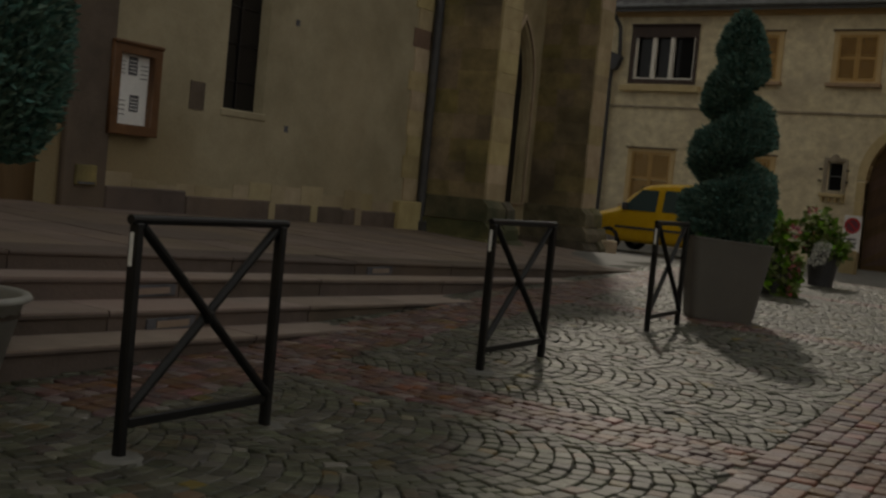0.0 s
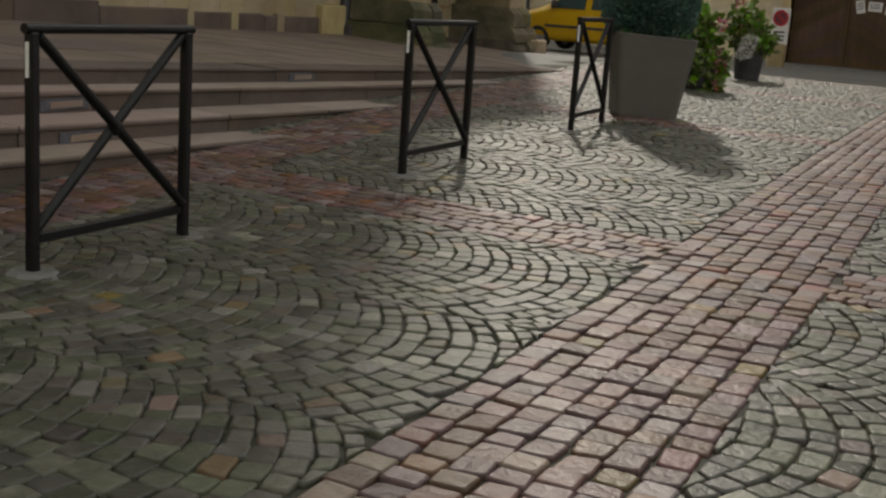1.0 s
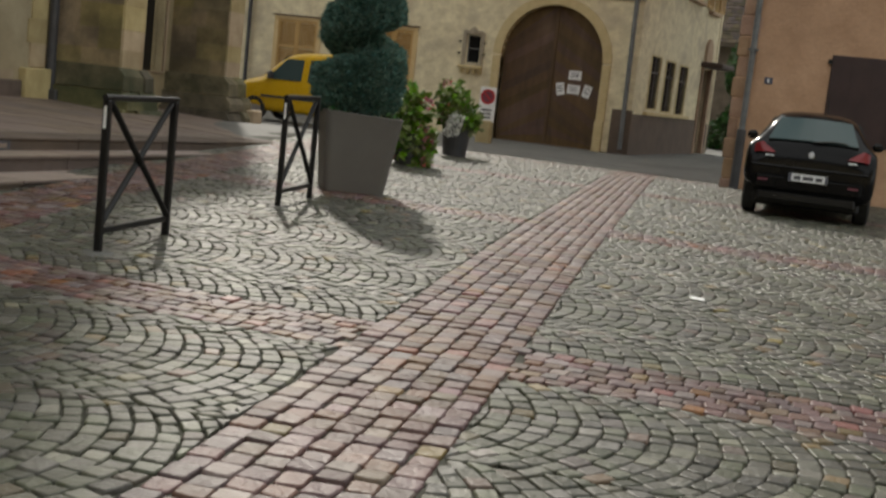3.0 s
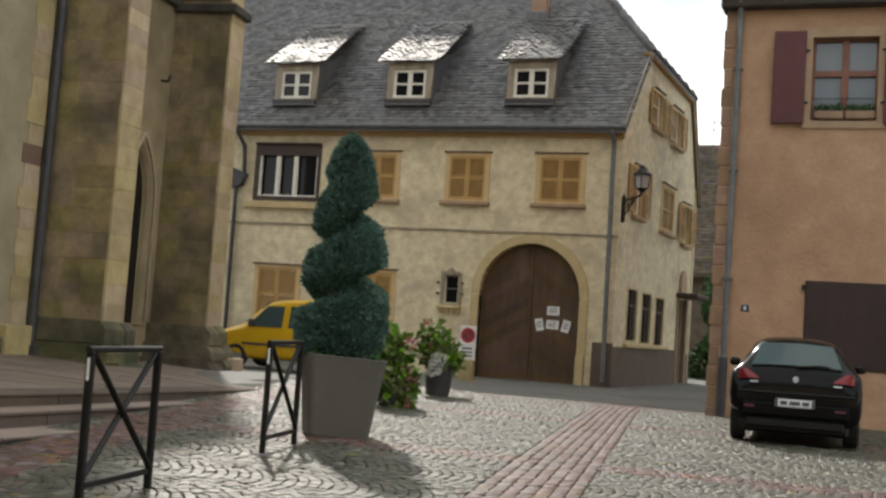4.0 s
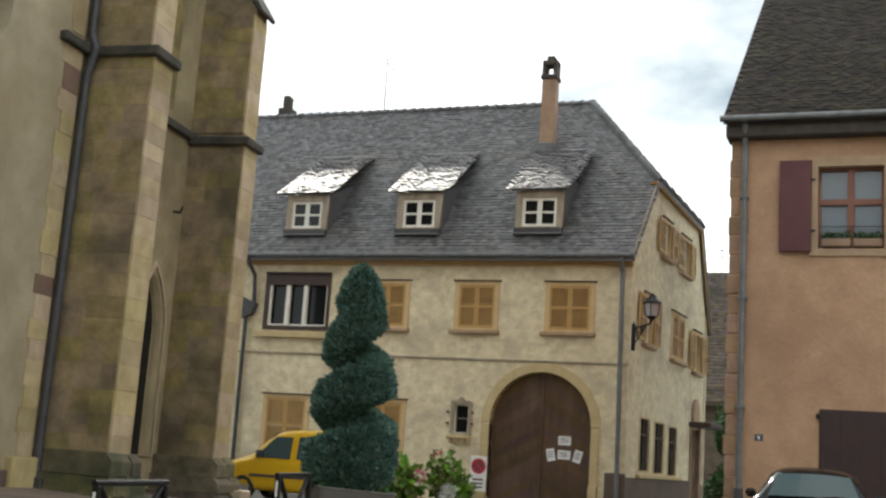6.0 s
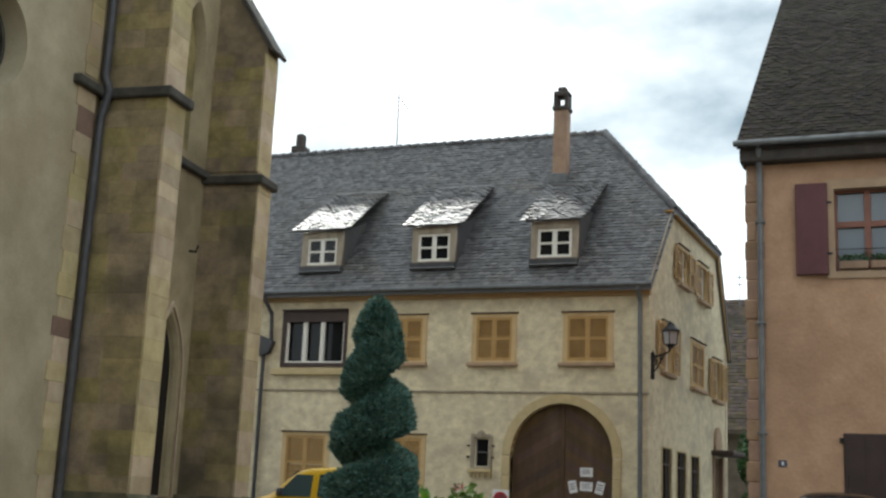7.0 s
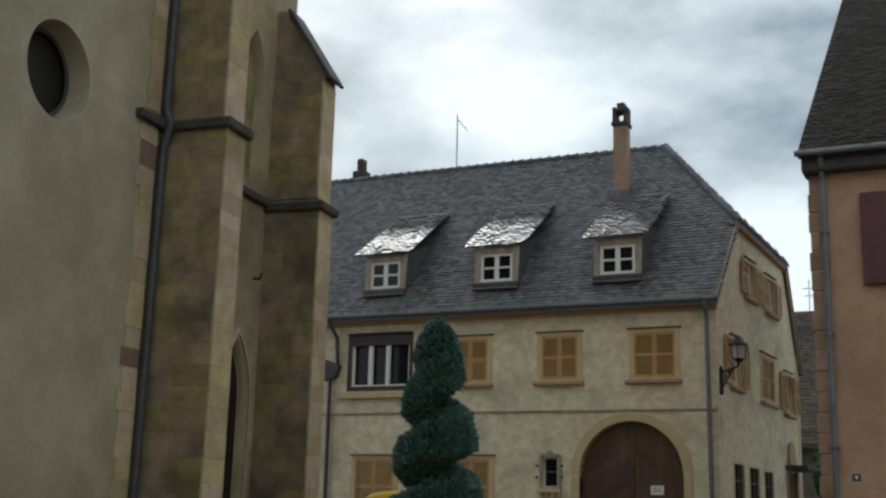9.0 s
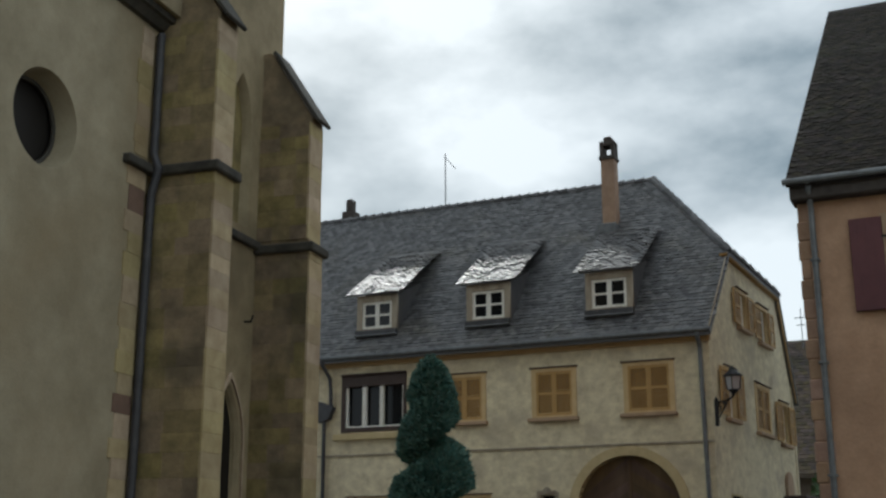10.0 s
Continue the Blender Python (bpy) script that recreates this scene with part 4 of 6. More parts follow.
part("verge_board", plate([(DEPTH - 0.05, 6.55), (8.25, HIP - 0.2), (8.35, HIP - 0.05), (DEPTH + 0.05, 6.72)], (), 0.05), M_EAVE, gable, "", Matrix.Translation((0, 0, 0.14)))
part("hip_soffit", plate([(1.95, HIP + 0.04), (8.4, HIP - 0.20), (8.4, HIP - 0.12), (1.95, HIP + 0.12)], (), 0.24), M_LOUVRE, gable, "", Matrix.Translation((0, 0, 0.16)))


def dormer(cx):
    """Gabled-out dormer with a lean-to slate roof and a white casement."""
    zb, zt, f, hw = 8.40, 9.72, -0.33, 0.74
    d = part("dormer", bmesh.new(), M_OCHRE_FRAME, roof)
    def roof_depth(z):
        return 0.38 - (z - EAVE) * (0.38 + 5.45) / (RIDGE - EAVE)
    bm = bmesh.new()
    ends = []
    for x in (cx - hw, cx + hw):
        ends.append([bm.verts.new(p) for p in ((x, zb, f), (x, zt, f), (x, zt + 0.75, roof_depth(zt + 0.75)), (x, zb, f - 0.3))])
    bm.faces.new(ends[0]), bm.faces.new(ends[1])
    for i in (1, 2, 3):
        bm.faces.new((ends[0][i], ends[0][(i + 1) % 4], ends[1][(i + 1) % 4], ends[1][i]))
    part("dormer_body", bm, M_SLATE, d)
    part("dormer_front", plate(rect(cx - hw, cx + hw, zb, zt), [rect(cx - 0.56, cx + 0.56, zb + 0.18, zt - 0.22)], 0.12, 0.01), M_DORMER, d, "", Matrix.Translation((0, 0, f + 0.06)))
    part("pane", plate(rect(cx - 0.56, cx + 0.56, zb + 0.18, zt - 0.22), (), 0.02), M_GLASS, d, "", Matrix.Translation((0, 0, f - 0.03)))
    x0, x1, z0, z1 = cx - 0.56, cx + 0.56, zb + 0.18, zt - 0.22
    zm = (z0 + z1) / 2
    hs = [rect(a, b, c, e) for a, b in ((x0 + 0.09, cx - 0.07), (cx + 0.07, x1 - 0.09)) for c, e in ((z0 + 0.09, zm - 0.025), (zm + 0.025, z1 - 0.08))]
    part("casement", plate(rect(x0, x1, z0, z1), hs, 0.05, 0.006), M_WHITE, d, "white four-light casement", Matrix.Translation((0, 0, f + 0.02)))
    part("sill", boxes((cx - hw - 0.04, cx + hw + 0.04, zb - 0.08, zb - 0.03, f - 0.1, f + 0.22), bevel=0.012), M_ZINC, d)
    part("apron", boxes((cx - hw - 0.02, cx + hw + 0.02, zb - 0.03, zb + 0.13, f, f + 0.17)), M_BLACKPIPE, d)
    zr = 11.85
    a0, a1 = Vector((cx - hw - 0.14, zt - 0.02, f + 0.20)), Vector((cx - hw - 0.14, zr, roof_depth(zr) + 0.05))
    up_ = (a1 - a0).normalized()
    bm = bmesh.new()
    nn = Vector((1, 0, 0)).cross(up_).normalized()
    w_ = 2 * hw + 0.28
    c = [a0, a0 + alo * w_, a1 + alo * w_, a1]
    lo = [bm.verts.new(p) for p in c]
    hi = [bm.verts.new(p + nn * 0.06) for p in c]
    bm.faces.new(lo), bm.faces.new(hi)
    for i in range(4):
        bm.faces.new((lo[i], lo[(i + 1) % 4], hi[(i + 1) % 4], hi[i]))
    part("dormer_roof", bm, M_SLATE, d)
    tagged(part("slate_covering", slate_field(a0 + nn * 0.06, alo, up_, w_ - 0.1, (a1 - a0).length, lambda p: True, 0.2, 0.15, int(cx * -9), 0.026, 0.013), M_SLATE, d), kind="stuff")


for cx in (-18.06, -14.05, -10.05):
    dormer(cx)
ch = part("chimney", boxes((-11.11, -10.64, 10.6, 14.5, -3.9, -3.42), bevel=0.015), M_CHIM, roof, "tall slim brick chimney")
part("chimney_cap", boxes((-11.16, -10.59, 14.44, 14.58, -3.97, -3.35), bevel=0.02), M_CHIMSOOT, ch)
for x in (-11.13, -10.74):
    part("cap_pier", boxes((x, x + 0.12, 14.58, 15.12, -3.9, -3.42)), M_CHIMSOOT, ch)
part("cap_stone", boxes((-11.13, -10.62, 14.94, 15.08, -3.92, -3.4), (-11.01, -10.73, 15.08, 15.30, -3.8, -3.5), bevel=0.03), M_CHIMSOOT, ch)
part("flashing", boxes((-11.20, -10.55, 11.2, 12.1, -3.6, -3.1), bevel=0.03), M_ZINC, ch)
ch = part("chimney", boxes((-23.3, -22.75, 13.0, 15.05, -7.5, -6.9), bevel=0.02), M_CHIMSOOT, roof, "short sooty chimney")
part("chimney_cap", boxes((-23.18, -22.87, 15.05, 15.6, -7.4, -7.0), bevel=0.06), M_CHIMSOOT, ch)
an = part("aerial", tube([(-17.90, 13.9, -5.45), (-17.92, 16.34, -5.45)], 0.022, 6), M_ZINC, roof, "thin television aerial mast")
part("aerial_arm", tube([(-17.95, 16.22, -5.45), (-17.48, 15.66, -5.45)], 0.016, 6), M_ZINC, an)

# ---- salmon house ----
RX, RY = -2.76, 22.3
SF = wall_frame(0, RY, 1, 0)
salmon = thing("salmon_house", SF, "salmon-rendered house with maroon shutters and old tiled roof", "house")
REAVE = 8.0
hs = [rect(-1.21, -0.05, 5.56, 7.12), rect(-1.10, 1.6, 1.12, 2.62), rect(2.6, 3.7, 5.58, 7.10)]
part("front_wall", plate(rect(RX, 9, -0.3, REAVE), hs, 0.4), M_SALMON, salmon)
part("side_wall", boxes((RX, RX + 0.4, -0.3, REAVE, -11, -0.402)), M_SALMON, salmon)
part("far_wall", boxes((8.6, 9, -0.3, REAVE, -11, -0.402)), M_SALMON, salmon)
for k in range(22):
    z0 = -0.1 + k * 0.37
    wd = 0.20 if k % 2 else 0.28
    part("quoin_stone", boxes((RX - 0.035 + 0.02 * math.sin(k * 2.3), RX + wd + 0.06 * math.sin(k * 1.7), z0 + 0.002, z0 + 0.366, -wd * 1.4, 0.018 + 0.01 * math.sin(k * 3.1)), bevel=0.022), M_QUOIN, salmon)
part("eave_soffit", boxes((RX - 0.10, 9.2, REAVE - 0.35, REAVE - 0.02, -0.3, 0.28), bevel=0.03), M_CHIMSOOT, salmon)
part("gutter", tube([(RX - 0.2, REAVE + 0.0, 0.36), (9.2, REAVE + 0.0, 0.36)], 0.06), M_ZINC, salmon)
pp = part("downpipe", tube([(-2.51, REAVE, 0.34), (-2.51, REAVE - 0.5, 0.12), (-2.51, 0.1, 0.12)], 0.055), M_ZINC, salmon)
part("standpipe", tube([(-2.51, 0.05, 0.12), (-2.51, 1.18, 0.12)], 0.085), M_BLACKPIPE, pp)
for z in (2.6, 4.6, 6.5):
    part("pipe_clip", boxes((-2.59, -2.43, z, z + 0.04, 0.0, 0.19)), M_ZINC, pp)
bm = bmesh.new()
q = [(RX - 0.14, REAVE + 0.05, 0.36), (9.2, REAVE + 0.05, 0.36), (9.2, 16.6, -11.2), (RX - 0.14, 16.6, -11.2), (9.2, REAVE, -22.5), (RX - 0.14, REAVE, -22.5)]
q = [bm.verts.new(p) for p in q]
bm.faces.new(q[:4]), bm.faces.new((q[3], q[2], q[4], q[5]))
r = bmesh.ops.extrude_face_region(bm, geom=bm.faces[:])
bmesh.ops.translate(bm, vec=(0, -0.16, 0), verts=[v for v in r["geom"] if isinstance(v, bmesh.types.BMVert)])
sroof = part("roof", bm, M_ROOF_OLD, salmon)
su = Vector((0, 16.6 - REAVE - 0.05, -11.56)).normalized()
tagged(part("roof_tiles", slate_field(Vector((RX - 0.14, REAVE + 0.05, 0.36)), alo, su, 7.0, 14.2, lambda c: c.x > RX - 0.13, 0.19, 0.17, 5, 0.012, 0.004), M_ROOF_OLD, sroof), kind="stuff")
part("gable_infill", plate([(0, REAVE - 0.02), (11.2, REAVE - 0.02), (11.2, 16.3)], (), 0.3), M_SALMON, salmon, "", SF.inverted() @ wall_frame(RX + 0.02, RY, 0, 1) @ Matrix.Translation((0, 0, 0.35)))


def maroon_window(a, b, z0, z1):
    w = part("window", plate(rect(a - 0.13, b + 0.13, z0 - 0.12, z1 + 0.16), [rect(a, b, z0, z1)], 0.14, 0.01), M_TANSTONE, salmon, "", Matrix.Translation((0, 0, 0.04)))
    part("pane", plate(rect(a, b, z0, z1), (), 0.02), M_GLASS_SKY, w, "", Matrix.Translation((0, 0, -0.24)))
    c, zm = (a + b) / 2, z0 + (z1 - z0) * 0.58
    hs = [rect(p, q, s, t) for p, q in ((a + 0.045, c - 0.05), (c + 0.05, b - 0.045)) for s, t in ((z0 + 0.06, zm - 0.045), (zm + 0.045, z1 - 0.05))]
    part("casement", plate(rect(a, b, z0, z1), hs, 0.07, 0.01), M_REDFRAME, w, "red-brown four-light casement", Matrix.Translation((0, 0, -0.16)))
    part("guard_bar", boxes((a, b, z0 + 0.42, z0 + 0.435, -0.1, -0.085)), M_BLACK, w)
    for x, wd in ((a - 0.10 - 0.57, 0.57), (b + 0.10, 0.57)):
        leaf = part("shutter", boxes((x, x + wd, z0 - 0.06, z1 + 0.1, 0.03, 0.075), bevel=0.008), M_MAROON, w, "maroon plank shutter folded open")
        for k in range(4):
            part("shutter_plank", boxes((x + 0.01 + k * wd / 4, x + (k + 1) * wd / 4 - 0.006, z0 - 0.05, z1 + 0.09, 0.075, 0.083)), M_MAROON, leaf)
        for zz in (z0 + 0.3, z1 - 0.3):
            part("strap_hinge", boxes((x + (wd - 0.02 if x < a else -0.06), x + (wd + 0.07 if x < a else 0.02), zz, zz + 0.04, 0.07, 0.095)), M_BLACK, leaf)


maroon_window(-1.21, -0.05, 5.56, 7.12)
maroon_window(2.6, 3.7, 5.58, 7.10)
w = part("shop_shutter", boxes((-1.14, 1.62, 1.10, 2.66, -0.1, 0.03), bevel=0.01), M_SHOP, salmon, "closed dark brown plank shutter")
for k in range(8):
    part("plank", boxes((-1.12 + k * 0.342, -1.12 + (k + 1) * 0.342 - 0.012, 1.13, 2.63, 0.03, 0.045)), M_SHOP, w)
part("shutter_pin", boxes((-1.20, -1.12, 2.49, 2.57, 0.0, 0.06)), M_BLACK, w)

# ---- old barn and greenery down the lane ----
barn = thing("old_barn", wall_frame(0, 58, 1, 0), "old brown barn down the lane", "barn")
part("barn_wall", boxes((-12, 6, -0.2, 5.2, -13, 0)), M_OLDWALL, barn)
bm = bmesh.new()
q = [bm.verts.new(p) for p in ((-12.3, 4.95, 0.5), (6.3, 4.95, 0.5), (6.3, 12.4, -6.5), (-12.3, 12.4, -6.5), (6.3, 5.0, -13.5), (-12.3, 5.0, -13.5))]
bm.faces.new(q[:4]), bm.faces.new((q[3], q[2], q[4], q[5]))
r = bmesh.ops.extrude_face_region(bm, geom=bm.faces[:])
bmesh.ops.translate(bm, vec=(0, -0.2, 0), verts=[v for v in r["geom"] if isinstance(v, bmesh.types.BMVert)])
barn_roof = part("barn_roof", bm, M_OLDWALL, barn)
bu = Vector((0, 7.45, -7.0)).normalized()
tagged(part("roof_tiles", slate_field(Vector((-12.3, 4.95, 0.5)), Vector((1, 0, 0)), bu, 10.0, 10.2, lambda c: True, 0.3, 0.26, 8, 0.03, 0.01), M_BARNTILE, barn_roof), kind="stuff")
part("aerial", boxes((-8.42, -8.38, 11.7, 14.0, -6.0, -5.96), (-8.75, -8.1, 13.5, 13.54, -6.0, -5.96), (-8.65, -8.2, 13.1, 13.14, -6.0, -5.96)), M_ZINC, barn)


# ---- church: quoins, pipe, facing blocks, notice board ----
pipe = part("downpipe", tube([(0.10, 11.2, 0.12), (0.10, 8.7, 0.12), (0.10, 8.4, 0.24), (0.09, 7.9, 0.12), (0.04, 0.5, 0.12)], 0.08), M_BLACKPIPE, church, "dark cast-iron downpipe")
part("pipe_shoe", boxes((-0.06, 0.14, 0.32, 0.56, 0.02, 0.3), bevel=0.02), M_BLACKPIPE, pipe)
block = to_mesh(box(bmesh.new(), -0.5, 0.5, -0.5, 0.5, -0.5, 0.5, 0.012), "stone_block")
for mt in (M_STONE,):
    block.materials.append(mt)
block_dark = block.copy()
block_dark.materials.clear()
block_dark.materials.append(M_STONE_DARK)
block_pale = block.copy()
block_pale.materials.clear()
block_pale.materials.append(M_PALE)
block_red = block.copy()
block_red.materials.clear()
block_red.materials.append(M_REDBLOCK)


def stone(me, parent, u0, u1, z0, z1, o0, o1):
    g_ = 0.002
    part("stone_block", me, None, parent, "", Matrix.Translation(((u0 + u1) / 2, (z0 + z1) / 2, (o0 + o1) / 2)) @ Matrix.Diagonal((u1 - u0 - 2 * g_, z1 - z0 - 2 * g_, o1 - o0, 1)))


rnd = random.Random(11)
z, k = 0.91, 0
while z < 8.3:
    h = rnd.uniform(0.34, 0.5)
    wd = (0.55 if k % 2 else 0.46) + rnd.uniform(-0.04, 0.04)
    me = block_red if z <= 4.0 < z + h or z <= 7.75 < z + h else block
    stone(me, church, 0.0 - wd, 0.03, z, min(z + h, 8.38), -0.1, 0.018 + rnd.uniform(0, 0.012))
    z += h
    k += 1
while z < 11.2:
    h = rnd.uniform(0.34, 0.5)
    stone(block, church, -0.35 - rnd.uniform(0, 0.15), 0.03, max(z, 8.6), min(z + h, 11.3), -0.1, 0.02)
    z += h


def face_blocks(b, u0, u1, vmax, z0, z1, seed):
    """Courses of single blocks on the side and the end of a buttress."""
    rnd = random.Random(seed)
    z, k = z0, 0
    while z < z1 - 0.12:
        h = min(rnd.uniform(0.30, 0.46), z1 - z)
        q = 0.035
        cuts = [0.0]
        while cuts[-1] < vmax - q - 0.28:
            cuts.append(min(vmax - q, cuts[-1] + rnd.uniform(0.35, 0.6)))
        cuts[-1] = vmax - q
        # Side blocks take the darker tone: weathering plus painted-in side shade.
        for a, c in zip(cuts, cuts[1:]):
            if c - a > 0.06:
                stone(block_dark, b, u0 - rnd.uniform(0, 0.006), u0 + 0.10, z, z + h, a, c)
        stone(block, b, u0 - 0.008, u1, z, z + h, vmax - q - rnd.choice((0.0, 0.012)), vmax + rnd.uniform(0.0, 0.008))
        z += h
        k += 1


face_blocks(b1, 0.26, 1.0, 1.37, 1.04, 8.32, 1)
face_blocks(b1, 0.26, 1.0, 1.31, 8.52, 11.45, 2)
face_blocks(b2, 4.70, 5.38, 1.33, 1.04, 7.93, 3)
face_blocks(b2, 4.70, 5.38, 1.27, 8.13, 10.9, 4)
part("foot_stone", boxes((5.35, 5.85, -0.1, 0.40, 1.0, 1.75), bevel=0.03), M_STONE, b2)
part("iron_hook", tube([(4.28, 6.24, 0.0), (4.28, 6.22, 0.16), (4.30, 6.36, 0.20)], 0.025, 6), M_BLACK, church)
for u, z in ((-3.92, 3.57), (-3.99, 1.89)):
    part("putlog_hole", boxes((u - 0.05, u + 0.05, z - 0.05, z + 0.05, -0.02, 0.004)), M_INK, church)
part("patch_stone", boxes((-6.21, -5.91, 1.98, 2.38, -0.05, 0.012)), M_PINK, church)
u, rnd = -7.70, random.Random(19)
while u < -0.8:
    wd = rnd.uniform(0.3, 0.62)
    stone(block_pale, church, u, min(u + wd, -0.62), 0.66, 0.80 + rnd.uniform(0.04, 0.26), -0.1, rnd.uniform(0.004, 0.012))
    u += wd
for u, wd in ((-4.37, 0.15), (-3.3, 0.18), (-2.05, 0.2)):
    stone(block_pale, church, u, u + wd, 0.2, 0.72, 0.0, 0.112)

board = thing("notice_board", CH @ Matrix.Translation((-7.37, 2.12, 0.0)), "glazed brown wooden notice board with papers on the church wall", "notice board")
part("frame", plate(rect(-0.42, 0.42, -0.60, 0.58), [rect(-0.31, 0.31, -0.49, 0.46)], 0.14, 0.015), M_BOARD, board, "", Matrix.Translation((0, 0, 0.16)))
part("backing", boxes((-0.34, 0.34, -0.49, 0.46, 0.03, 0.05)), M_PAPER, board)
part("hood", boxes((-0.44, 0.44, 0.56, 0.61, 0.0, 0.19), bevel=0.015), M_BOARD, board)
for x0, x1, y0, y1, mt in ((-0.3, -0.12, 0.15, 0.4, M_PAPER), (-0.08, 0.08, 0.18, 0.42, M_INK), (0.12, 0.28, 0.1, 0.38, M_PAPER), (-0.02, 0.14, -0.3, -0.08, M_INK), (-0.3, -0.08, -0.4, -0.1, M_PAPER)):
    sheet = part("notice", boxes((x0, x1, y0, y1, 0.051, 0.056)), mt, board)
    for k in range(4):
        yy = y1 - (k + 1) * (y1 - y0) / 5
        part("print_line", boxes((x0 + 0.015, x1 - 0.02, yy - 0.012, yy, 0.056, 0.058)), M_INK if mt is M_PAPER else M_PAPER, sheet)
lb = thing("letter_box", CH @ Matrix.Translation((-8.10, 0.94, 0.10)), "ochre letter box on the church wall", "letter box")
part("body", boxes((-0.17, 0.17, -0.13, 0.13, 0, 0.05), bevel=0.01), M_STONE_DARK, lb)
part("slot", boxes((-0.14, 0.14, -0.115, -0.085, 0.04, 0.055)), M_INK, lb)

# ---- papers on the gate, wall lamp, signs ----
for (x, z, r) in ((-8.89, 2.13, 0), (-9.29, 1.70, 12), (-8.89, 1.72, -2), (-8.48, 1.69, -14)):
    p = thing("pinned_paper", HF @ Matrix.Translation((x, z, -0.225)) @ Matrix.Rotation(radians(r), 4, 'Z'), "white paper notice pinned to the carriage gate", "notice", "papers on the gate")
    wd, ht = (0.19, 0.13) if r in (0, -2) else (0.12, 0.18)
    part("sheet", boxes((-wd, wd, -ht, ht, 0.0, 0.006)), M_PAPER, p)
    for k in range(3):
        part("print_line", boxes((-wd * 0.7, wd * 0.6, ht * 0.4 - k * ht * 0.4, ht * 0.55 - k * ht * 0.4, 0.006, 0.008)), M_INK, p)

lamp = thing("wall_lantern", Matrix.Translation((-6.90, 33.9, 5.18)), "black iron street lantern on a scrolled wall bracket", "street lamp")
part("wall_bar", boxes((-0.06, 0.06, -0.05, 0.0, -0.37, 0.40), bevel=0.015), M_BLACK, lamp)
part("arm", tube([(0, -0.03, 0.26), (0.2, -0.2, 0.30), (0.45, -0.44, 0.33), (0.58, -0.56, 0.37), (0.62, -0.6, 0.46)], 0.03, 8), M_BLACK, lamp)
part("brace", tube([(0.01, -0.04, -0.20), (0.13, -0.14, -0.08), (0.24, -0.24, 0.08), (0.42, -0.41, 0.30)], 0.022, 6), M_BLACK, lamp)
for cu, cz, rad in ((0.10, 0.11, 0.10), (0.28, 0.22, 0.055)):
    part("scroll", tube([(cu + rad * (1 - 0.04 * k) * math.cos(0.55 * k), -0.03 - cu * 0.94 - rad * 0.94 * (1 - 0.04 * k) * math.cos(0.55 * k), cz + rad * (1 - 0.04 * k) * math.sin(0.55 * k)) for k in range(15)], 0.016, 6), M_BLACK, lamp)
part("bar_finial", cyl(bmesh.new(), (0, -0.03, 0.40), (0, -0.03, 0.47), 0.035, 0.012, 8), M_BLACK, lamp)
lan = part("lantern_frame", cyl(bmesh.new(), (0.62, -0.6, 0.44), (0.62, -0.6, 0.56), 0.05, 0.17, 8), M_BLACK, lamp)
part("lantern_glass", cyl(bmesh.new(), (0.62, -0.6, 0.56), (0.62, -0.6, 0.94), 0.165, 0.215, 4), M_LAMPGLASS, lan)
for k in range(4):
    a = k * math.pi / 2
    part("glazing_bar", tube([(0.62 + 0.17 * math.cos(a), -0.6 + 0.17 * math.sin(a), 0.55), (0.62 + 0.22 * math.cos(a), -0.6 + 0.22 * math.sin(a), 0.95)], 0.017, 5), M_BLACK, lan)
bm = cyl(bmesh.new(), (0.62, -0.6, 0.93), (0.62, -0.6, 0.97), 0.27, 0.265, 8)
cyl(bm, (0.62, -0.6, 0.965), (0.62, -0.6, 1.12), 0.25, 0.10, 8)
cyl(bm, (0.62, -0.6, 1.12), (0.62, -0.6, 1.17), 0.11, 0.09, 8)
cyl(bm, (0.62, -0.6, 1.17), (0.62, -0.6, 1.23), 0.05, 0.015, 8)
part("lantern_roof", bm, M_BLACK, lan)

sign = thing("parking_sign", Matrix.Translation((-10.24, 30.5, 0.0)), "no-parking sign on a white panel in front of the house", "sign")
part("panel", boxes((-0.23, 0.23, -0.015, 0.015, 0.56, 1.50), bevel=0.008), M_PAPER, sign)
disc = part("red_disc", cyl(bmesh.new(), (0, -0.016, 1.24), (0, -0.022, 1.24), 0.205, seg=32), M_SIGNRED, sign)
part("inner_disc", cyl(bmesh.new(), (0, -0.022, 1.24), (0, -0.026, 1.24), 0.15, seg=32), M_SIGNDARK, disc)
part("slash", boxes((-0.18, 0.18, -0.001, 0.001, -0.022, 0.022)), M_SIGNRED, disc, "", Matrix.Translation((0, -0.029, 1.24)) @ Matrix.Rotation(radians(45), 4, 'Y'))
for k in range(3):
    part("text_bar", boxes((-0.16, 0.14, -0.019, -0.016, 0.86 - 0.1 * k, 0.91 - 0.1 * k)), M_INK if k == 0 else M_ZINC, sign)
part("foot_block", boxes((-0.2, 0.2, -0.14, 0.14, -0.05, 0.6), bevel=0.03), M_STONE, sign)

num = thing("house_number", SF @ Matrix.Translation((-2.18, 2.10, 0.002)), "small blue enamel house number plate on the salmon wall", "sign")
part("enamel", boxes((-0.075, 0.075, -0.06, 0.06, 0, 0.012), bevel=0.004), M_BLUE, num)
part("number_bar", boxes((-0.018, 0.018, -0.03, 0.03, 0.012, 0.015)), M_PLATE, num)


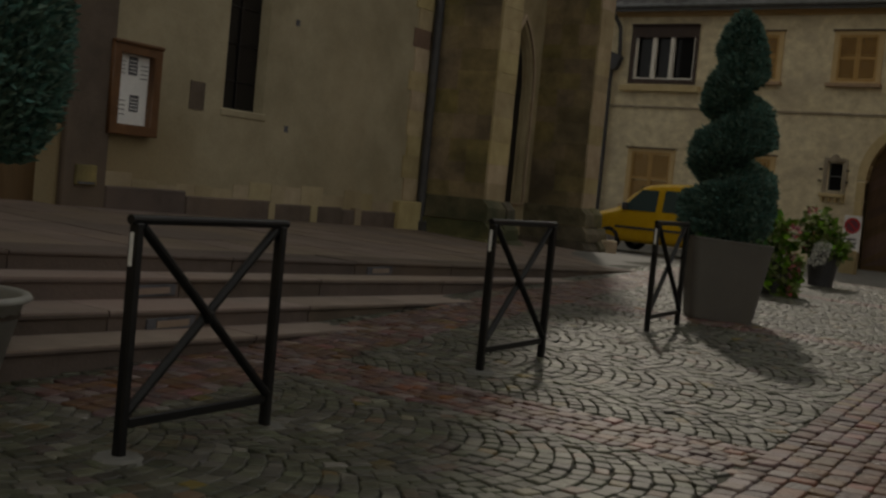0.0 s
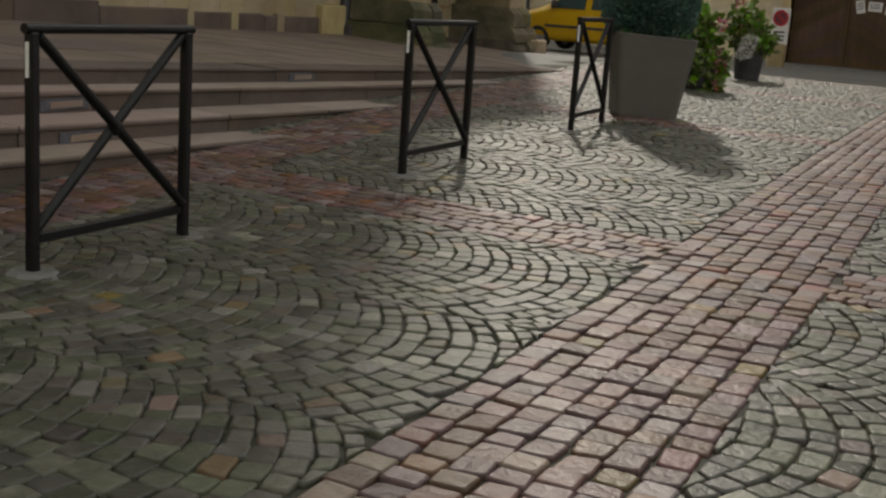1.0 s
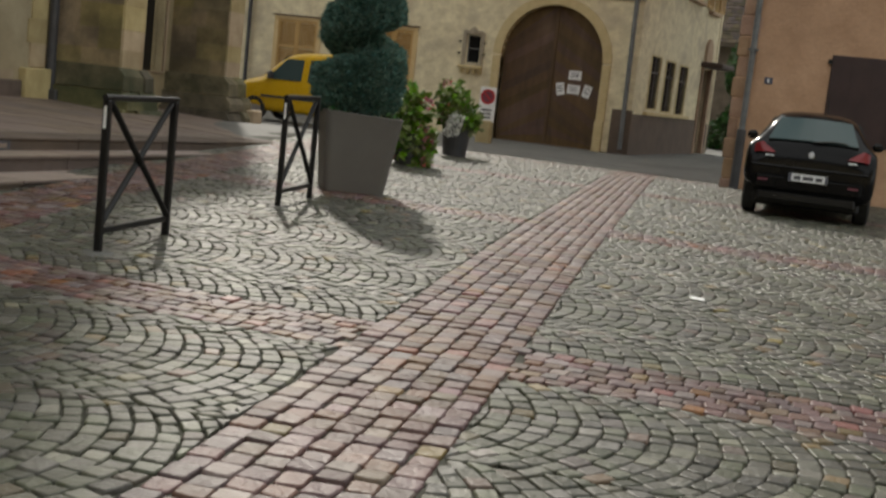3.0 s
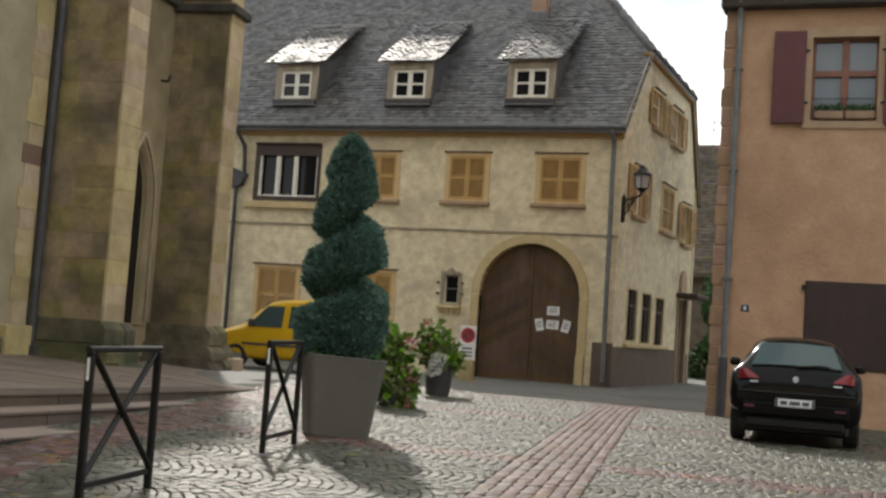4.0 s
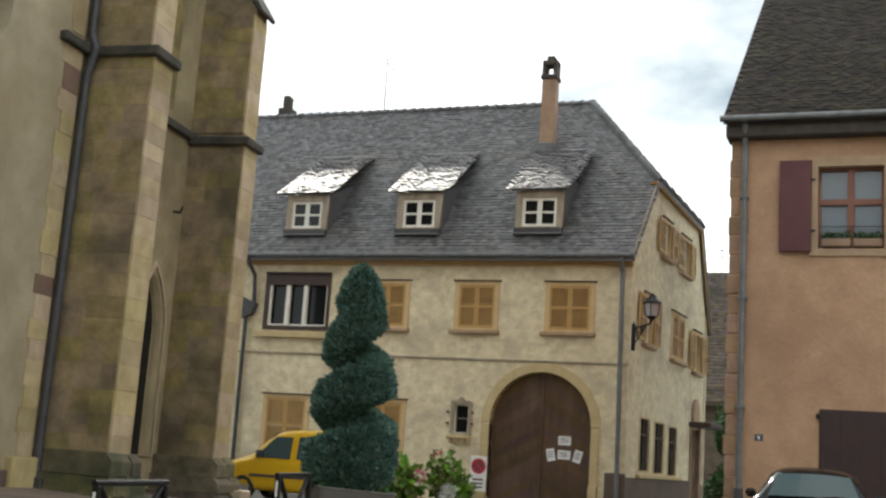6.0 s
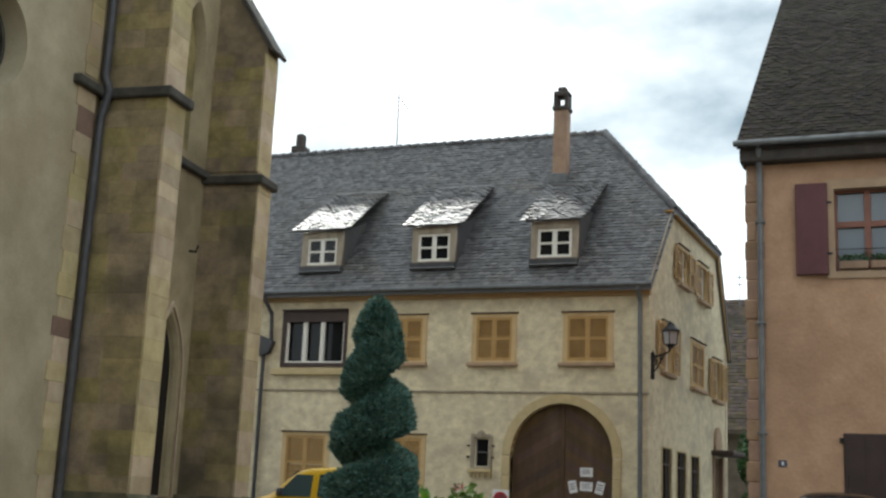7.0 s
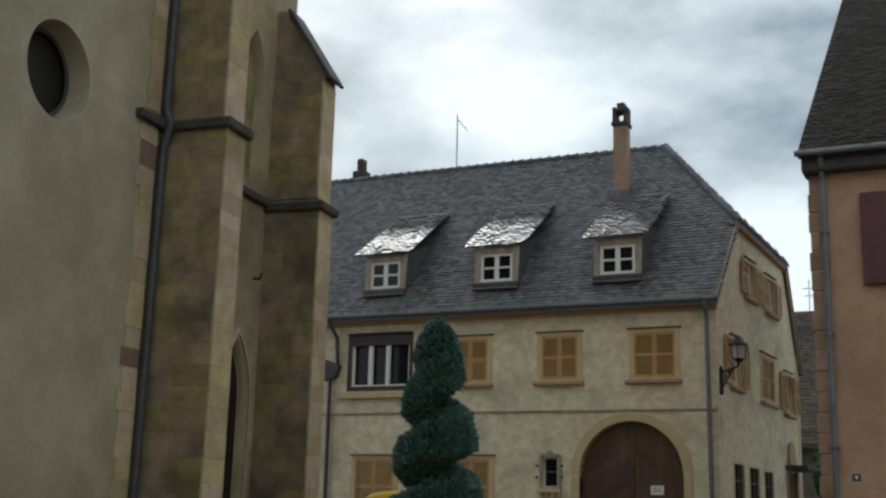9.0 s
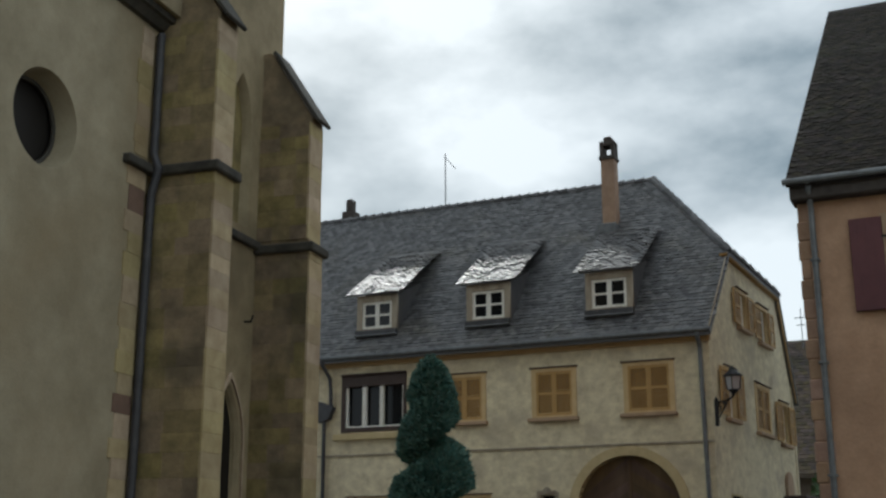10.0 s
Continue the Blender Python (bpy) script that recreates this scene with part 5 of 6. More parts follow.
def window_box(x):
    wb = thing("flower_box", SF @ Matrix.Translation((x, 5.60, -0.03)), "terracotta flower box with low green plants on the window sill", "flower box", "flower boxes on the sill")
    part("trough", boxes((-0.25, 0.25, 0, 0.15, -0.1, 0.1), bevel=0.02), M_CHIM, wb)
    rr = random.Random(int(x * 100))
    pts = [((rr.uniform(-0.25, 0.25), 0.14 + rr.uniform(0, 0.1), rr.uniform(-0.1, 0.1)), (0, 1, 0)) for _ in range(220)]
    tagged(part("plants", scatter_leaves(pts, 0.035, 3), M_HEDGE, wb), kind="stuff")


for x in (-0.88, -0.34):
    window_box(x)

# hedge and creeper at the end of the lane
hedge_pts = []
rr = random.Random(8)
for _ in range(9000):
    a, b = rr.uniform(0, 2 * math.pi), math.acos(rr.uniform(-0.2, 1))
    r = rr.uniform(0.75, 1.05)
    n_ = Vector((math.cos(a) * math.sin(b), math.sin(a) * math.sin(b), math.cos(b)))
    hedge_pts.append(((-5.2 + 1.8 * r * n_.x + 0.5 * math.sin(7 * b), 52 + 3 * r * n_.y, 0.3 + (4.3 + 0.5 * math.sin(5 * a)) * r * max(n_.z, 0)), n_))
hedge = thing("hedge", Matrix.Identity(4), "dark green bushes at the end of the lane", "hedge")
tagged(part("foliage", scatter_leaves(hedge_pts, 0.22, 9, 1.2, 1.0), M_HEDGE, hedge), kind="stuff")


# ---- barriers ----
def barrier_parts():
    t = thing("street_barrier", Matrix.Identity(4), "black steel crowd barrier with crossed braces set in the setts", "barrier", "barriers along the steps")
    W = 0.97
    for x in (0, W):
        post = part("post", boxes((x - 0.024, x + 0.024, -0.024, 0.024, -0.15, 0.97), bevel=0.008), M_BLACK, t)
        part("base_collar", cyl(bmesh.new(), (x, 0, -0.02), (x, 0, 0.004), 0.125, 0.095, 9), M_ASPHALT, t, "rough pale mortar collar")
    rail = bmesh.new()
    cyl(rail, (-0.04, 0, 0.982), (W + 0.04, 0, 0.982), 0.021, seg=12)
    part("top_rail", rail, M_BLACK, t)
    part("bottom_rail", boxes((0.026, W - 0.026, -0.016, 0.016, 0.115, 0.157), bevel=0.005), M_BLACK, t)
    for (x0, z0, x1, z1) in ((0.02, 0.16, W - 0.02, 0.955), (W - 0.02, 0.16, 0.02, 0.955)):
        bm = bmesh.new()
        off = 0.012 if x0 < x1 else -0.012
        cyl(bm, (x0, off, z0), (x1, off, z1), 0.022, seg=10)
        part("brace", bm, M_BLACK, t)
    bm = bmesh.new()
    bmesh.ops.create_uvsphere(bm, u_segments=12, v_segments=8, radius=0.036, matrix=Matrix.Translation((W / 2, 0, 0.5575)))
    part("boss", bm, M_BLACK, t)
    part("reflector", boxes((-0.0275, -0.0235, -0.009, 0.009, 0.79, 0.93)), M_PAPER, t, "pale reflective strip")
    return t


first = barrier_parts()
spots = [((-4.05, 3.11), (-4.19, 4.06)), ((-4.55, 6.35), (-4.70, 7.34)), ((-5.0, 9.52), (-5.18, 10.49))]
for k, (a, b) in enumerate(spots):
    ang = math.degrees(math.atan2(b[1] - a[1], b[0] - a[0]))
    m = pose(a[0], a[1], ground_z(*a) + 0.006, 0, 0, ang)
    if k == 0:
        first.matrix_basis = m
    else:
        copy_thing(first, m)


# ---- planters ----
def groove_heights():
    return [(1.30, 0.55 * math.pi), (1.55, math.pi), (1.80, 2 * math.pi), (2.16, 3 * math.pi), (2.52, 4 * math.pi), (2.66, 4.7 * math.pi), (2.98, 5.6 * math.pi)]


def topiary_radius(z, th):
    """Spiral-cut cone: radius at height z and angle th (0 to the right)."""
    keys = [(0.90, 0.30), (0.96, 0.38), (1.08, 0.455), (1.22, 0.495), (1.42, 0.49), (1.62, 0.465), (1.9, 0.44), (2.15, 0.40), (2.4, 0.345), (2.7, 0.285), (2.9, 0.25), (3.10, 0.185), (3.22, 0.13), (3.29, 0.07), (3.33, 0.0)]
    R = float(np.interp(z, [k[0] for k in keys], [k[1] for k in keys]))
    gh = groove_heights()
    zs, ph = [g[0] for g in gh], [g[1] for g in gh]
    best, deep = 9.0, 0.0
    for n_ in range(-1, 6):
        a = th + 2 * math.pi * n_
        if ph[0] <= a <= ph[-1]:
            d = abs(z - float(np.interp(a, ph, zs)))
            if d < best:
                best, deep = d, float(np.interp(a, [ph[0], math.pi, 4 * math.pi, ph[-1]], [0.3, 0.72, 0.72, 0.15]))
    return 0.95 * R * (1 - deep * math.exp(-abs(best / 0.105) ** 2.4))


def topiary_axis(z):
    """How far the clipped stem leans aside at height z."""
    return float(np.interp(z, [0.9, 1.3, 1.9, 2.4, 2.9, 3.45], [0.0, 0.0, 0.015, -0.01, -0.01, -0.01]))


def topiary(m, seed, spin):
    t = thing("spiral_topiary", m, "blue-green conifer clipped into a spiral, growing in the planter", "topiary")
    rr = random.Random(seed)
    bm = bmesh.new()
    rings = []
    lean = Vector((math.cos(spin), math.sin(spin), 0))
    for i in range(64):
        z = 0.9 + 2.41 * i / 63
        ring = []
        for j in range(24):
            a = 2 * math.pi * j / 24
            r = 0.9 * topiary_radius(z, a)
            ring.append(bm.verts.new(Vector((r * math.cos(a + spin), r * math.sin(a + spin), z)) + lean * topiary_axis(z)))
        rings.append(ring)
    for a, b in zip(rings, rings[1:]):
        for j in range(24):
            bm.faces.new((a[j], a[(j + 1) % 24], b[(j + 1) % 24], b[j]))
    # Closed body of a darker green than the needles fills the cut shape.
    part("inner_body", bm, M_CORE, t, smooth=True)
    part("trunk", cyl(bmesh.new(), (0, 0, 0.42), (0, 0, 1.1), 0.05, 0.04, 8), M_DARKWOOD, t)
    pts = []
    while len(pts) < 52000:
        z, th = rr.uniform(0.91, 3.355), rr.uniform(0, 2 * math.pi)
        R = topiary_radius(z, th)
        if rr.random() > (R + 0.08) / 0.6:
            continue
        r = R * rr.uniform(0.86, 1.0) + rr.uniform(-0.012, 0.026) + 0.012 * math.sin(9 * th + 13 * z) * math.sin(5 * th - 17 * z) + 0.008 * math.sin(23 * th + 31 * z)
        x = topiary_axis(z)
        pts.append(((r * math.cos(th + spin) + lean.x * x, r * math.sin(th + spin) + lean.y * x, z), (math.cos(th + spin), math.sin(th + spin), 0.45)))
    tagged(part("needles", scatter_leaves(pts, 0.018, seed, 3.0, 0.7), M_NEEDLE, t), kind="stuff")
    return t


def square_planter(m):
    t = thing("square_planter", m, "tall tapered grey planter standing on the setts", "planter")
    bm = bmesh.new()
    def ring(h, w, z, r=0.07):
        out = []
        for cx, cy, a0 in ((1, 1, 0), (-1, 1, 90), (-1, -1, 180), (1, -1, 270)):
            for k in range(5):
                a = radians(a0 + 22.5 * k)
                out.append(bm.verts.new((cx * (h - r) + r * math.cos(a), cy * (h - r) + r * math.sin(a), z)))
        return out
    prof = [(0.318, 0.0), (0.325, 0.02), (0.412, 0.82), (0.418, 0.84), (0.414, 0.85), (0.39, 0.85), (0.38, 0.74)]
    rs = [ring(h, h, z) for h, z in prof]
    for a, b in zip(rs, rs[1:]):
        for i in range(20):
            bm.faces.new((a[i], a[(i + 1) % 20], b[(i + 1) % 20], b[i]))
    bm.faces.new(rs[0][::-1])
    part("shell", bm, M_GREYPLANTER, t)
    part("soil", boxes((-0.385, 0.385, -0.385, 0.385, 0.73, 0.79), bevel=0.02), M_SOIL, t)
    rr = random.Random(2)
    pts = [((rr.uniform(-0.37, 0.37), rr.uniform(-0.37, 0.37), 0.79 + rr.uniform(0, 0.07)), (0, 0, 1)) for _ in range(500)]
    tagged(part("underplanting", scatter_leaves(pts, 0.04, 2), M_HEDGE, t), kind="stuff")
    return t


def round_planter(m):
    t = thing("round_planter", m, "round tapered grey planter with a rolled rim beside the steps", "planter")
    bm = bmesh.new()
    prof = [(0.30, 0.0), (0.33, 0.02), (0.44, 0.72), (0.47, 0.74), (0.485, 0.77), (0.47, 0.80), (0.44, 0.80), (0.425, 0.77), (0.42, 0.66)]
    rs = [[bm.verts.new((r * math.cos(2 * math.pi * i / 36), r * math.sin(2 * math.pi * i / 36), z)) for i in range(36)] for r, z in prof]
    for a, b in zip(rs, rs[1:]):
        for i in range(36):
            bm.faces.new((a[i], a[(i + 1) % 36], b[(i + 1) % 36], b[i]))
    bm.faces.new(rs[0][::-1])
    part("shell", bm, M_CONCRETE, t, smooth=True)
    part("soil", cyl(bmesh.new(), (0, 0, 0.6), (0, 0, 0.68), 0.43, seg=24), M_SOIL, t)
    return t


px, py = -5.34, 11.74
square_planter(Matrix.Translation((px, py, ground_z(px, py) - 0.012)) @ Matrix.Rotation(radians(2.5), 4, Vector((-0.414, 0.91, 0))) @ pose(0, 0, 0, 0, 0, 33))
topiary(Matrix.Translation((px - 0.02, py, 0)), 5, radians(24))
qx, qy = -5.77, 3.22
round_planter(pose(qx, qy, ground_z(qx, qy) - 0.01) @ Matrix.Diagonal((1, 1, 0.6, 1)))
topiary(Matrix.Translation((qx, qy, 0)) @ Matrix.Diagonal((1.15, 1.15, 1.25, 1)), 6, radians(57))


def flower_pot(m, h, w, seed, white):
    t = thing("flower_planter", m, "dark planter overflowing with green leaves and pink flowers", "flower planter", "flower planters by the square")
    rr = random.Random(seed)
    bm = bmesh.new()
    prof = [(w * 0.32, 0.0), (w * 0.36, 0.03), (w * 0.46, h * 0.42), (w * 0.5, h * 0.45), (w * 0.47, h * 0.45), (w * 0.44, h * 0.38)]
    rs = [[bm.verts.new((r * math.cos(2 * math.pi * i / 20), r * math.sin(2 * math.pi * i / 20), z)) for i in range(20)] for r, z in prof]
    for a, b in zip(rs, rs[1:]):
        for i in range(20):
            bm.faces.new((a[i], a[(i + 1) % 20], b[(i + 1) % 20], b[i]))
    bm.faces.new(rs[0][::-1])
    part("pot", bm, M_BLACKPIPE, t)
    part("soil", cyl(bmesh.new(), (0, 0, h * 0.36), (0, 0, h * 0.41), w * 0.44, seg=16), M_SOIL, t)
    lumps = [(rr.uniform(-0.3, 0.3) * w, rr.uniform(-0.3, 0.3) * w, rr.uniform(0.42, 0.86) * h, rr.uniform(0.20, 0.32) * w) for _ in range(11)]
    lumps += [(0.42 * w * math.cos(a), 0.42 * w * math.sin(a), rr.uniform(0.42, 0.6) * h if white else rr.uniform(0.10, 0.42) * h, rr.uniform(0.12, 0.18) * w) for a in [i * 0.73 for i in range(9)]]
    leaves, petals, whites = [], [], []
    for (x, y, z, r) in lumps:
        for _ in range(44):
            v = Vector((rr.gauss(0, 1), rr.gauss(0, 1), rr.gauss(0, 1))).normalized()
            q = r * rr.uniform(0.6, 1.3)
            leaves.append(((x + v.x * q, y + v.y * q, z + v.z * q * 0.9), v + Vector((rr.gauss(0, 0.5), rr.gauss(0, 0.5), 0.2 + rr.gauss(0, 0.5)))))
        for _ in range(1 if rr.random() < 0.36 else 0):
            v = Vector((rr.gauss(0, 1), -abs(rr.gauss(0, 1)), rr.gauss(0.2, 0.7))).normalized()
            c = Vector((x, y, z)) + v * r * 1.05
            for _ in range(26):
                d = Vector((rr.gauss(0, 1), rr.gauss(0, 1), rr.gauss(0, 1))).normalized()
                petals.append((c + d * 0.06, d + v))
    for _ in range(900 if white else 0):
        u, v_ = rr.uniform(-1, 1), rr.uniform(-1, 1)
        whites.append(((0.07 + 0.15 * u + 0.05 * v_, -0.58 * w - 0.06 * (1 - u * u) + rr.gauss(0, 0.025), h * 0.40 + 0.21 * v_ * (1 - 0.25 * u * u)), (rr.gauss(0.2, 0.4), -1, 0.3 + rr.gauss(0, 0.4))))
    for (x, y, z, r) in lumps:
        for _ in range(5):
            v = Vector((rr.gauss(0, 1), -abs(rr.gauss(0, 1)), rr.gauss(0.3, 0.7))).normalized()
            whites.append((Vector((x, y, z)) + v * r * 1.25, v))
    tagged(part("leaves", scatter_leaves(leaves, 0.11, seed, 1.4, 0.9), M_LEAF, t), kind="stuff")
    tagged(part("pink_bloom", scatter_leaves(petals, 0.06, seed + 1, 1.0, 0.6), M_PINKFLOWER, t), kind="stuff")
    tagged(part("white_bloom", scatter_leaves(whites, 0.028, seed + 2, 1.0, 0.8), M_WHITEFLOWER, t), kind="stuff")


flower_pot(pose(-6.55, 16.3, ground_z(-6.55, 16.3) - 0.02), 1.10, 0.56, 21, False)
flower_pot(pose(-7.20, 20.0, ground_z(-7.2, 20) - 0.02), 1.42, 0.58, 31, True)


# ---- cars ----
def loft(stations, half_points):
    """Body shell from cross sections: each station gives its place along the car and the half outline."""
    bm = bmesh.new()
    rings = []
    for y, pts in stations:
        full = pts + [(-x, z) for x, z in pts[-2:0:-1]] if abs(pts[-1][0]) < 1e-6 else pts + [(-x, z) for x, z in pts[::-1]]
        rings.append([bm.verts.new((x, y, z)) for x, z in full])
    n_ = len(rings[0])
    for a, b in zip(rings, rings[1:]):
        for i in range(n_):
            bm.faces.new((a[i], a[(i + 1) % n_], b[(i + 1) % n_], b[i]))
    bm.faces.new(rings[0]), bm.faces.new(rings[-1][::-1])
    return bm


def section(w, z0, belt, wr, zr):
    """Half outline of a car body: sill, flank, shoulder, roof edge, roof middle."""
    return [(w * 0.86, z0), (w * 0.97, z0 + 0.10), (w, z0 + 0.32), (w * 0.985, belt - 0.06), (w * 0.95, belt), (wr + (w * 0.95 - wr) * 0.12, zr - 0.10), (wr * 0.90, zr - 0.02), (wr * 0.5, zr + 0.012), (0, zr + 0.02)]


def wheel(parent, x, y, r, w, m_tyre, m_rim):
    bm = bmesh.new()
    s = 1 if x > 0 else -1
    prof = [(0.62 * r, -0.42 * w), (0.9 * r, -0.5 * w), (r, -0.36 * w), (r, 0.36 * w), (0.9 * r, 0.5 * w), (0.62 * r, 0.42 * w)]
    rs = [[bm.verts.new((x + o, y + q * math.cos(2 * math.pi * i / 28), r + q * math.sin(2 * math.pi * i / 28))) for i in range(28)] for q, o in prof]
    for a, b in zip(rs, rs[1:]):
        for i in range(28):
            bm.faces.new((a[i], a[(i + 1) % 28], b[(i + 1) % 28], b[i]))
    wh = part("wheel", bm, m_tyre, parent, "black tyre")
    bm = bmesh.new()
    cyl(bm, (x - 0.3 * w, y, r), (x + s * 0.32 * w, y, r), 0.63 * r, 0.60 * r, 24)
    part("rim", bm, m_rim, wh)


def patch(corners, out, bow=0.0, n=6):
    """Slightly bowed quad panel with thickness, from four corners in order."""
    bm = bmesh.new()
    a, b, c, d = [Vector(p) for p in corners]
    out = Vector(out).normalized()
    grid = [[bm.verts.new(a.lerp(b, i / n).lerp(d.lerp(c, i / n), j / n) + out * (0.012 + bow * math.sin(math.pi * i / n) * 1.0)) for i in range(n + 1)] for j in range(n + 1)]
    for j in range(n):
        for i in range(n):
            bm.faces.new((grid[j][i], grid[j][i + 1], grid[j + 1][i + 1], grid[j + 1][i]))
    r = bmesh.ops.extrude_face_region(bm, geom=bm.faces[:])
    bmesh.ops.translate(bm, vec=-out * 0.03, verts=[v for v in r["geom"] if isinstance(v, bmesh.types.BMVert)])
    return bm


car = thing("black_hatchback", pose(-0.88, 16.05, ground_z(-0.9, 17) + 0.0, 0, 0, 3.0) @ Matrix.Diagonal((0.94, 0.94, 0.98, 1)), "black three-door hatchback parked facing the salmon house", "car")
st = [(0.00, section(0.72, 0.30, 0.60, 0.66, 0.72)), (0.02, section(0.82, 0.26, 0.72, 0.72, 0.86)), (0.10, section(0.88, 0.24, 0.90, 0.72, 0.99)), (0.20, section(0.89, 0.23, 0.97, 0.70, 1.06)), (0.36, section(0.89, 0.22, 0.98, 0.64, 1.23)),
      (0.62, section(0.865, 0.22, 0.96, 0.57, 1.385)), (0.95, section(0.865, 0.22, 0.95, 0.56, 1.43)), (1.7, section(0.865, 0.20, 0.93, 0.56, 1.44)), (2.2, section(0.865, 0.20, 0.92, 0.55, 1.41)),
      (2.95, section(0.86, 0.20, 0.90, 0.62, 1.02)), (3.3, section(0.85, 0.22, 0.84, 0.62, 0.92)), (3.9, section(0.80, 0.25, 0.72, 0.55, 0.78)), (4.17, section(0.62, 0.30, 0.58, 0.45, 0.62))]
body = part("body", loft(st, None), M_CARBLACK, car, smooth=True)
body.modifiers.new("round", 'SUBSURF').render_levels = 2
part("rear_window", patch(((-0.60, 0.15, 1.03), (0.60, 0.15, 1.03), (0.48, 0.50, 1.325), (-0.48, 0.50, 1.325)), (0, -0.75, 0.66), 0.03), M_CARGLASS, car, "dark sloping rear window")
for s in (-1, 1):
    part("side_window", patch(((s * 0.785, 0.85, 0.99), (s * 0.785, 2.5, 0.97), (s * 0.575, 2.0, 1.33), (s * 0.575, 0.95, 1.33)), (s, 0, 0.5)), M_CARGLASS, car)
    lampm = part("tail_lamp", patch(((s * 0.47, 0.01, 0.86), (s * 0.76, 0.05, 0.84), (s * 0.765, 0.10, 0.95), (s * 0.66, 0.05, 0.985)), (s * 0.25, -1, 0.15), 0.03), M_REDLENS, car, "red rear lamp cluster")
    part("clear_lens", boxes((s * 0.55 - 0.06, s * 0.55 + 0.06, -0.02, 0.03, 0.805, 0.825), bevel=0.01), M_PLATE, lampm)
    part("bumper_reflector", boxes((s * 0.60 - 0.07, s * 0.60 + 0.07, -0.03, 0.03, 0.48, 0.505), bevel=0.006), M_SIGNDARK, car)
    part("side_mirror", boxes((min(s * 0.86, s * 1.02), max(s * 0.86, s * 1.02), 2.3, 2.45, 0.98, 1.11), bevel=0.04), M_CARBLACK, car)
    for y in (0.72, 3.28):
        wheel(car, s * 0.77, y, 0.305, 0.20, M_RUBBER, M_RIM)
part("rear_bumper", boxes((-0.74, 0.74, -0.025, 0.22, 0.34, 0.60), bevel=0.06), M_CARBLACK, car)
part("bumper_strip", boxes((-0.78, 0.78, -0.03, 0.08, 0.665, 0.70), bevel=0.014), M_CARBLACK, car)
part("valance", boxes((-0.66, 0.66, 0.0, 0.25, 0.22, 0.36), bevel=0.03), M_BLACK, car)
pl = part("number_plate", boxes((-0.26, 0.26, -0.045, -0.02, 0.510, 0.610), bevel=0.004), M_PLATE, car, "white registration plate")
part("blue_band", boxes((-0.258, -0.222, -0.047, -0.044, 0.513, 0.607)), M_BLUE, pl)
part("blue_band", boxes((0.222, 0.258, -0.047, -0.044, 0.513, 0.607)), M_BLUE, pl)
for x0, x1 in ((-0.19, -0.10), (-0.07, 0.07), (0.10, 0.19)):
    part("plate_bar", boxes((x0, x1, -0.048, -0.044, 0.535, 0.585)), M_INK, pl)
part("badge", cyl(bmesh.new(), (0, 0.03, 0.875), (0, -0.005, 0.87), 0.037, seg=18), M_PLATE, car)
part("wiper", tube([(0.0, 0.10, 1.04), (0.28, 0.13, 1.07), (0.45, 0.14, 1.06)], 0.012, 6), M_BLACK, car)
part("roof_aerial", tube([(0.12, 0.85, 1.44), (0.12, 0.72, 1.66)], 0.006, 5), M_BLACK, car)
part("exhaust", cyl(bmesh.new(), (-0.42, -0.02, 0.27), (-0.42, 0.3, 0.27), 0.03, seg=12), M_BLACK, car)
# Dark box added below the body to keep the sun from under the car.
part("floor_pan_sun_block", boxes((-0.72, 0.72, 0.12, 4.0, 0.15, 0.32), bevel=0.04), M_BLACK, car)

van = thing("yellow_van", pose(-15.80, 27.15, ground_z(-14, 27.15) + 0.04, 0, 0, -88), "small yellow panel van with side windows parked before the house", "van")
st = [(0.0, section(0.60, 0.34, 0.60, 0.50, 0.66)), (0.05, section(0.74, 0.26, 0.72, 0.62, 0.80)), (0.22, section(0.80, 0.23, 0.82, 0.68, 0.92)), (0.55, section(0.82, 0.22, 0.92, 0.71, 1.03)), (0.90, section(0.83, 0.20, 0.99, 0.70, 1.12)),
      (1.10, section(0.835, 0.20, 1.01, 0.67, 1.34)), (1.42, section(0.835, 0.20, 1.02, 0.62, 1.65)), (1.75, section(0.835, 0.20, 1.02, 0.64, 1.76)), (2.6, section(0.835, 0.20, 1.02, 0.66, 1.80)), (3.7, section(0.835, 0.22, 1.02, 0.68, 1.78)), (3.95, section(0.82, 0.25, 1.02, 0.66, 1.68)), (4.0, section(0.78, 0.32, 1.0, 0.62, 1.6))]
van_body = part("body", loft(st, None), M_YELLOW, van, smooth=True)
van_body.modifiers.new("round", 'SUBSURF').render_levels = 2
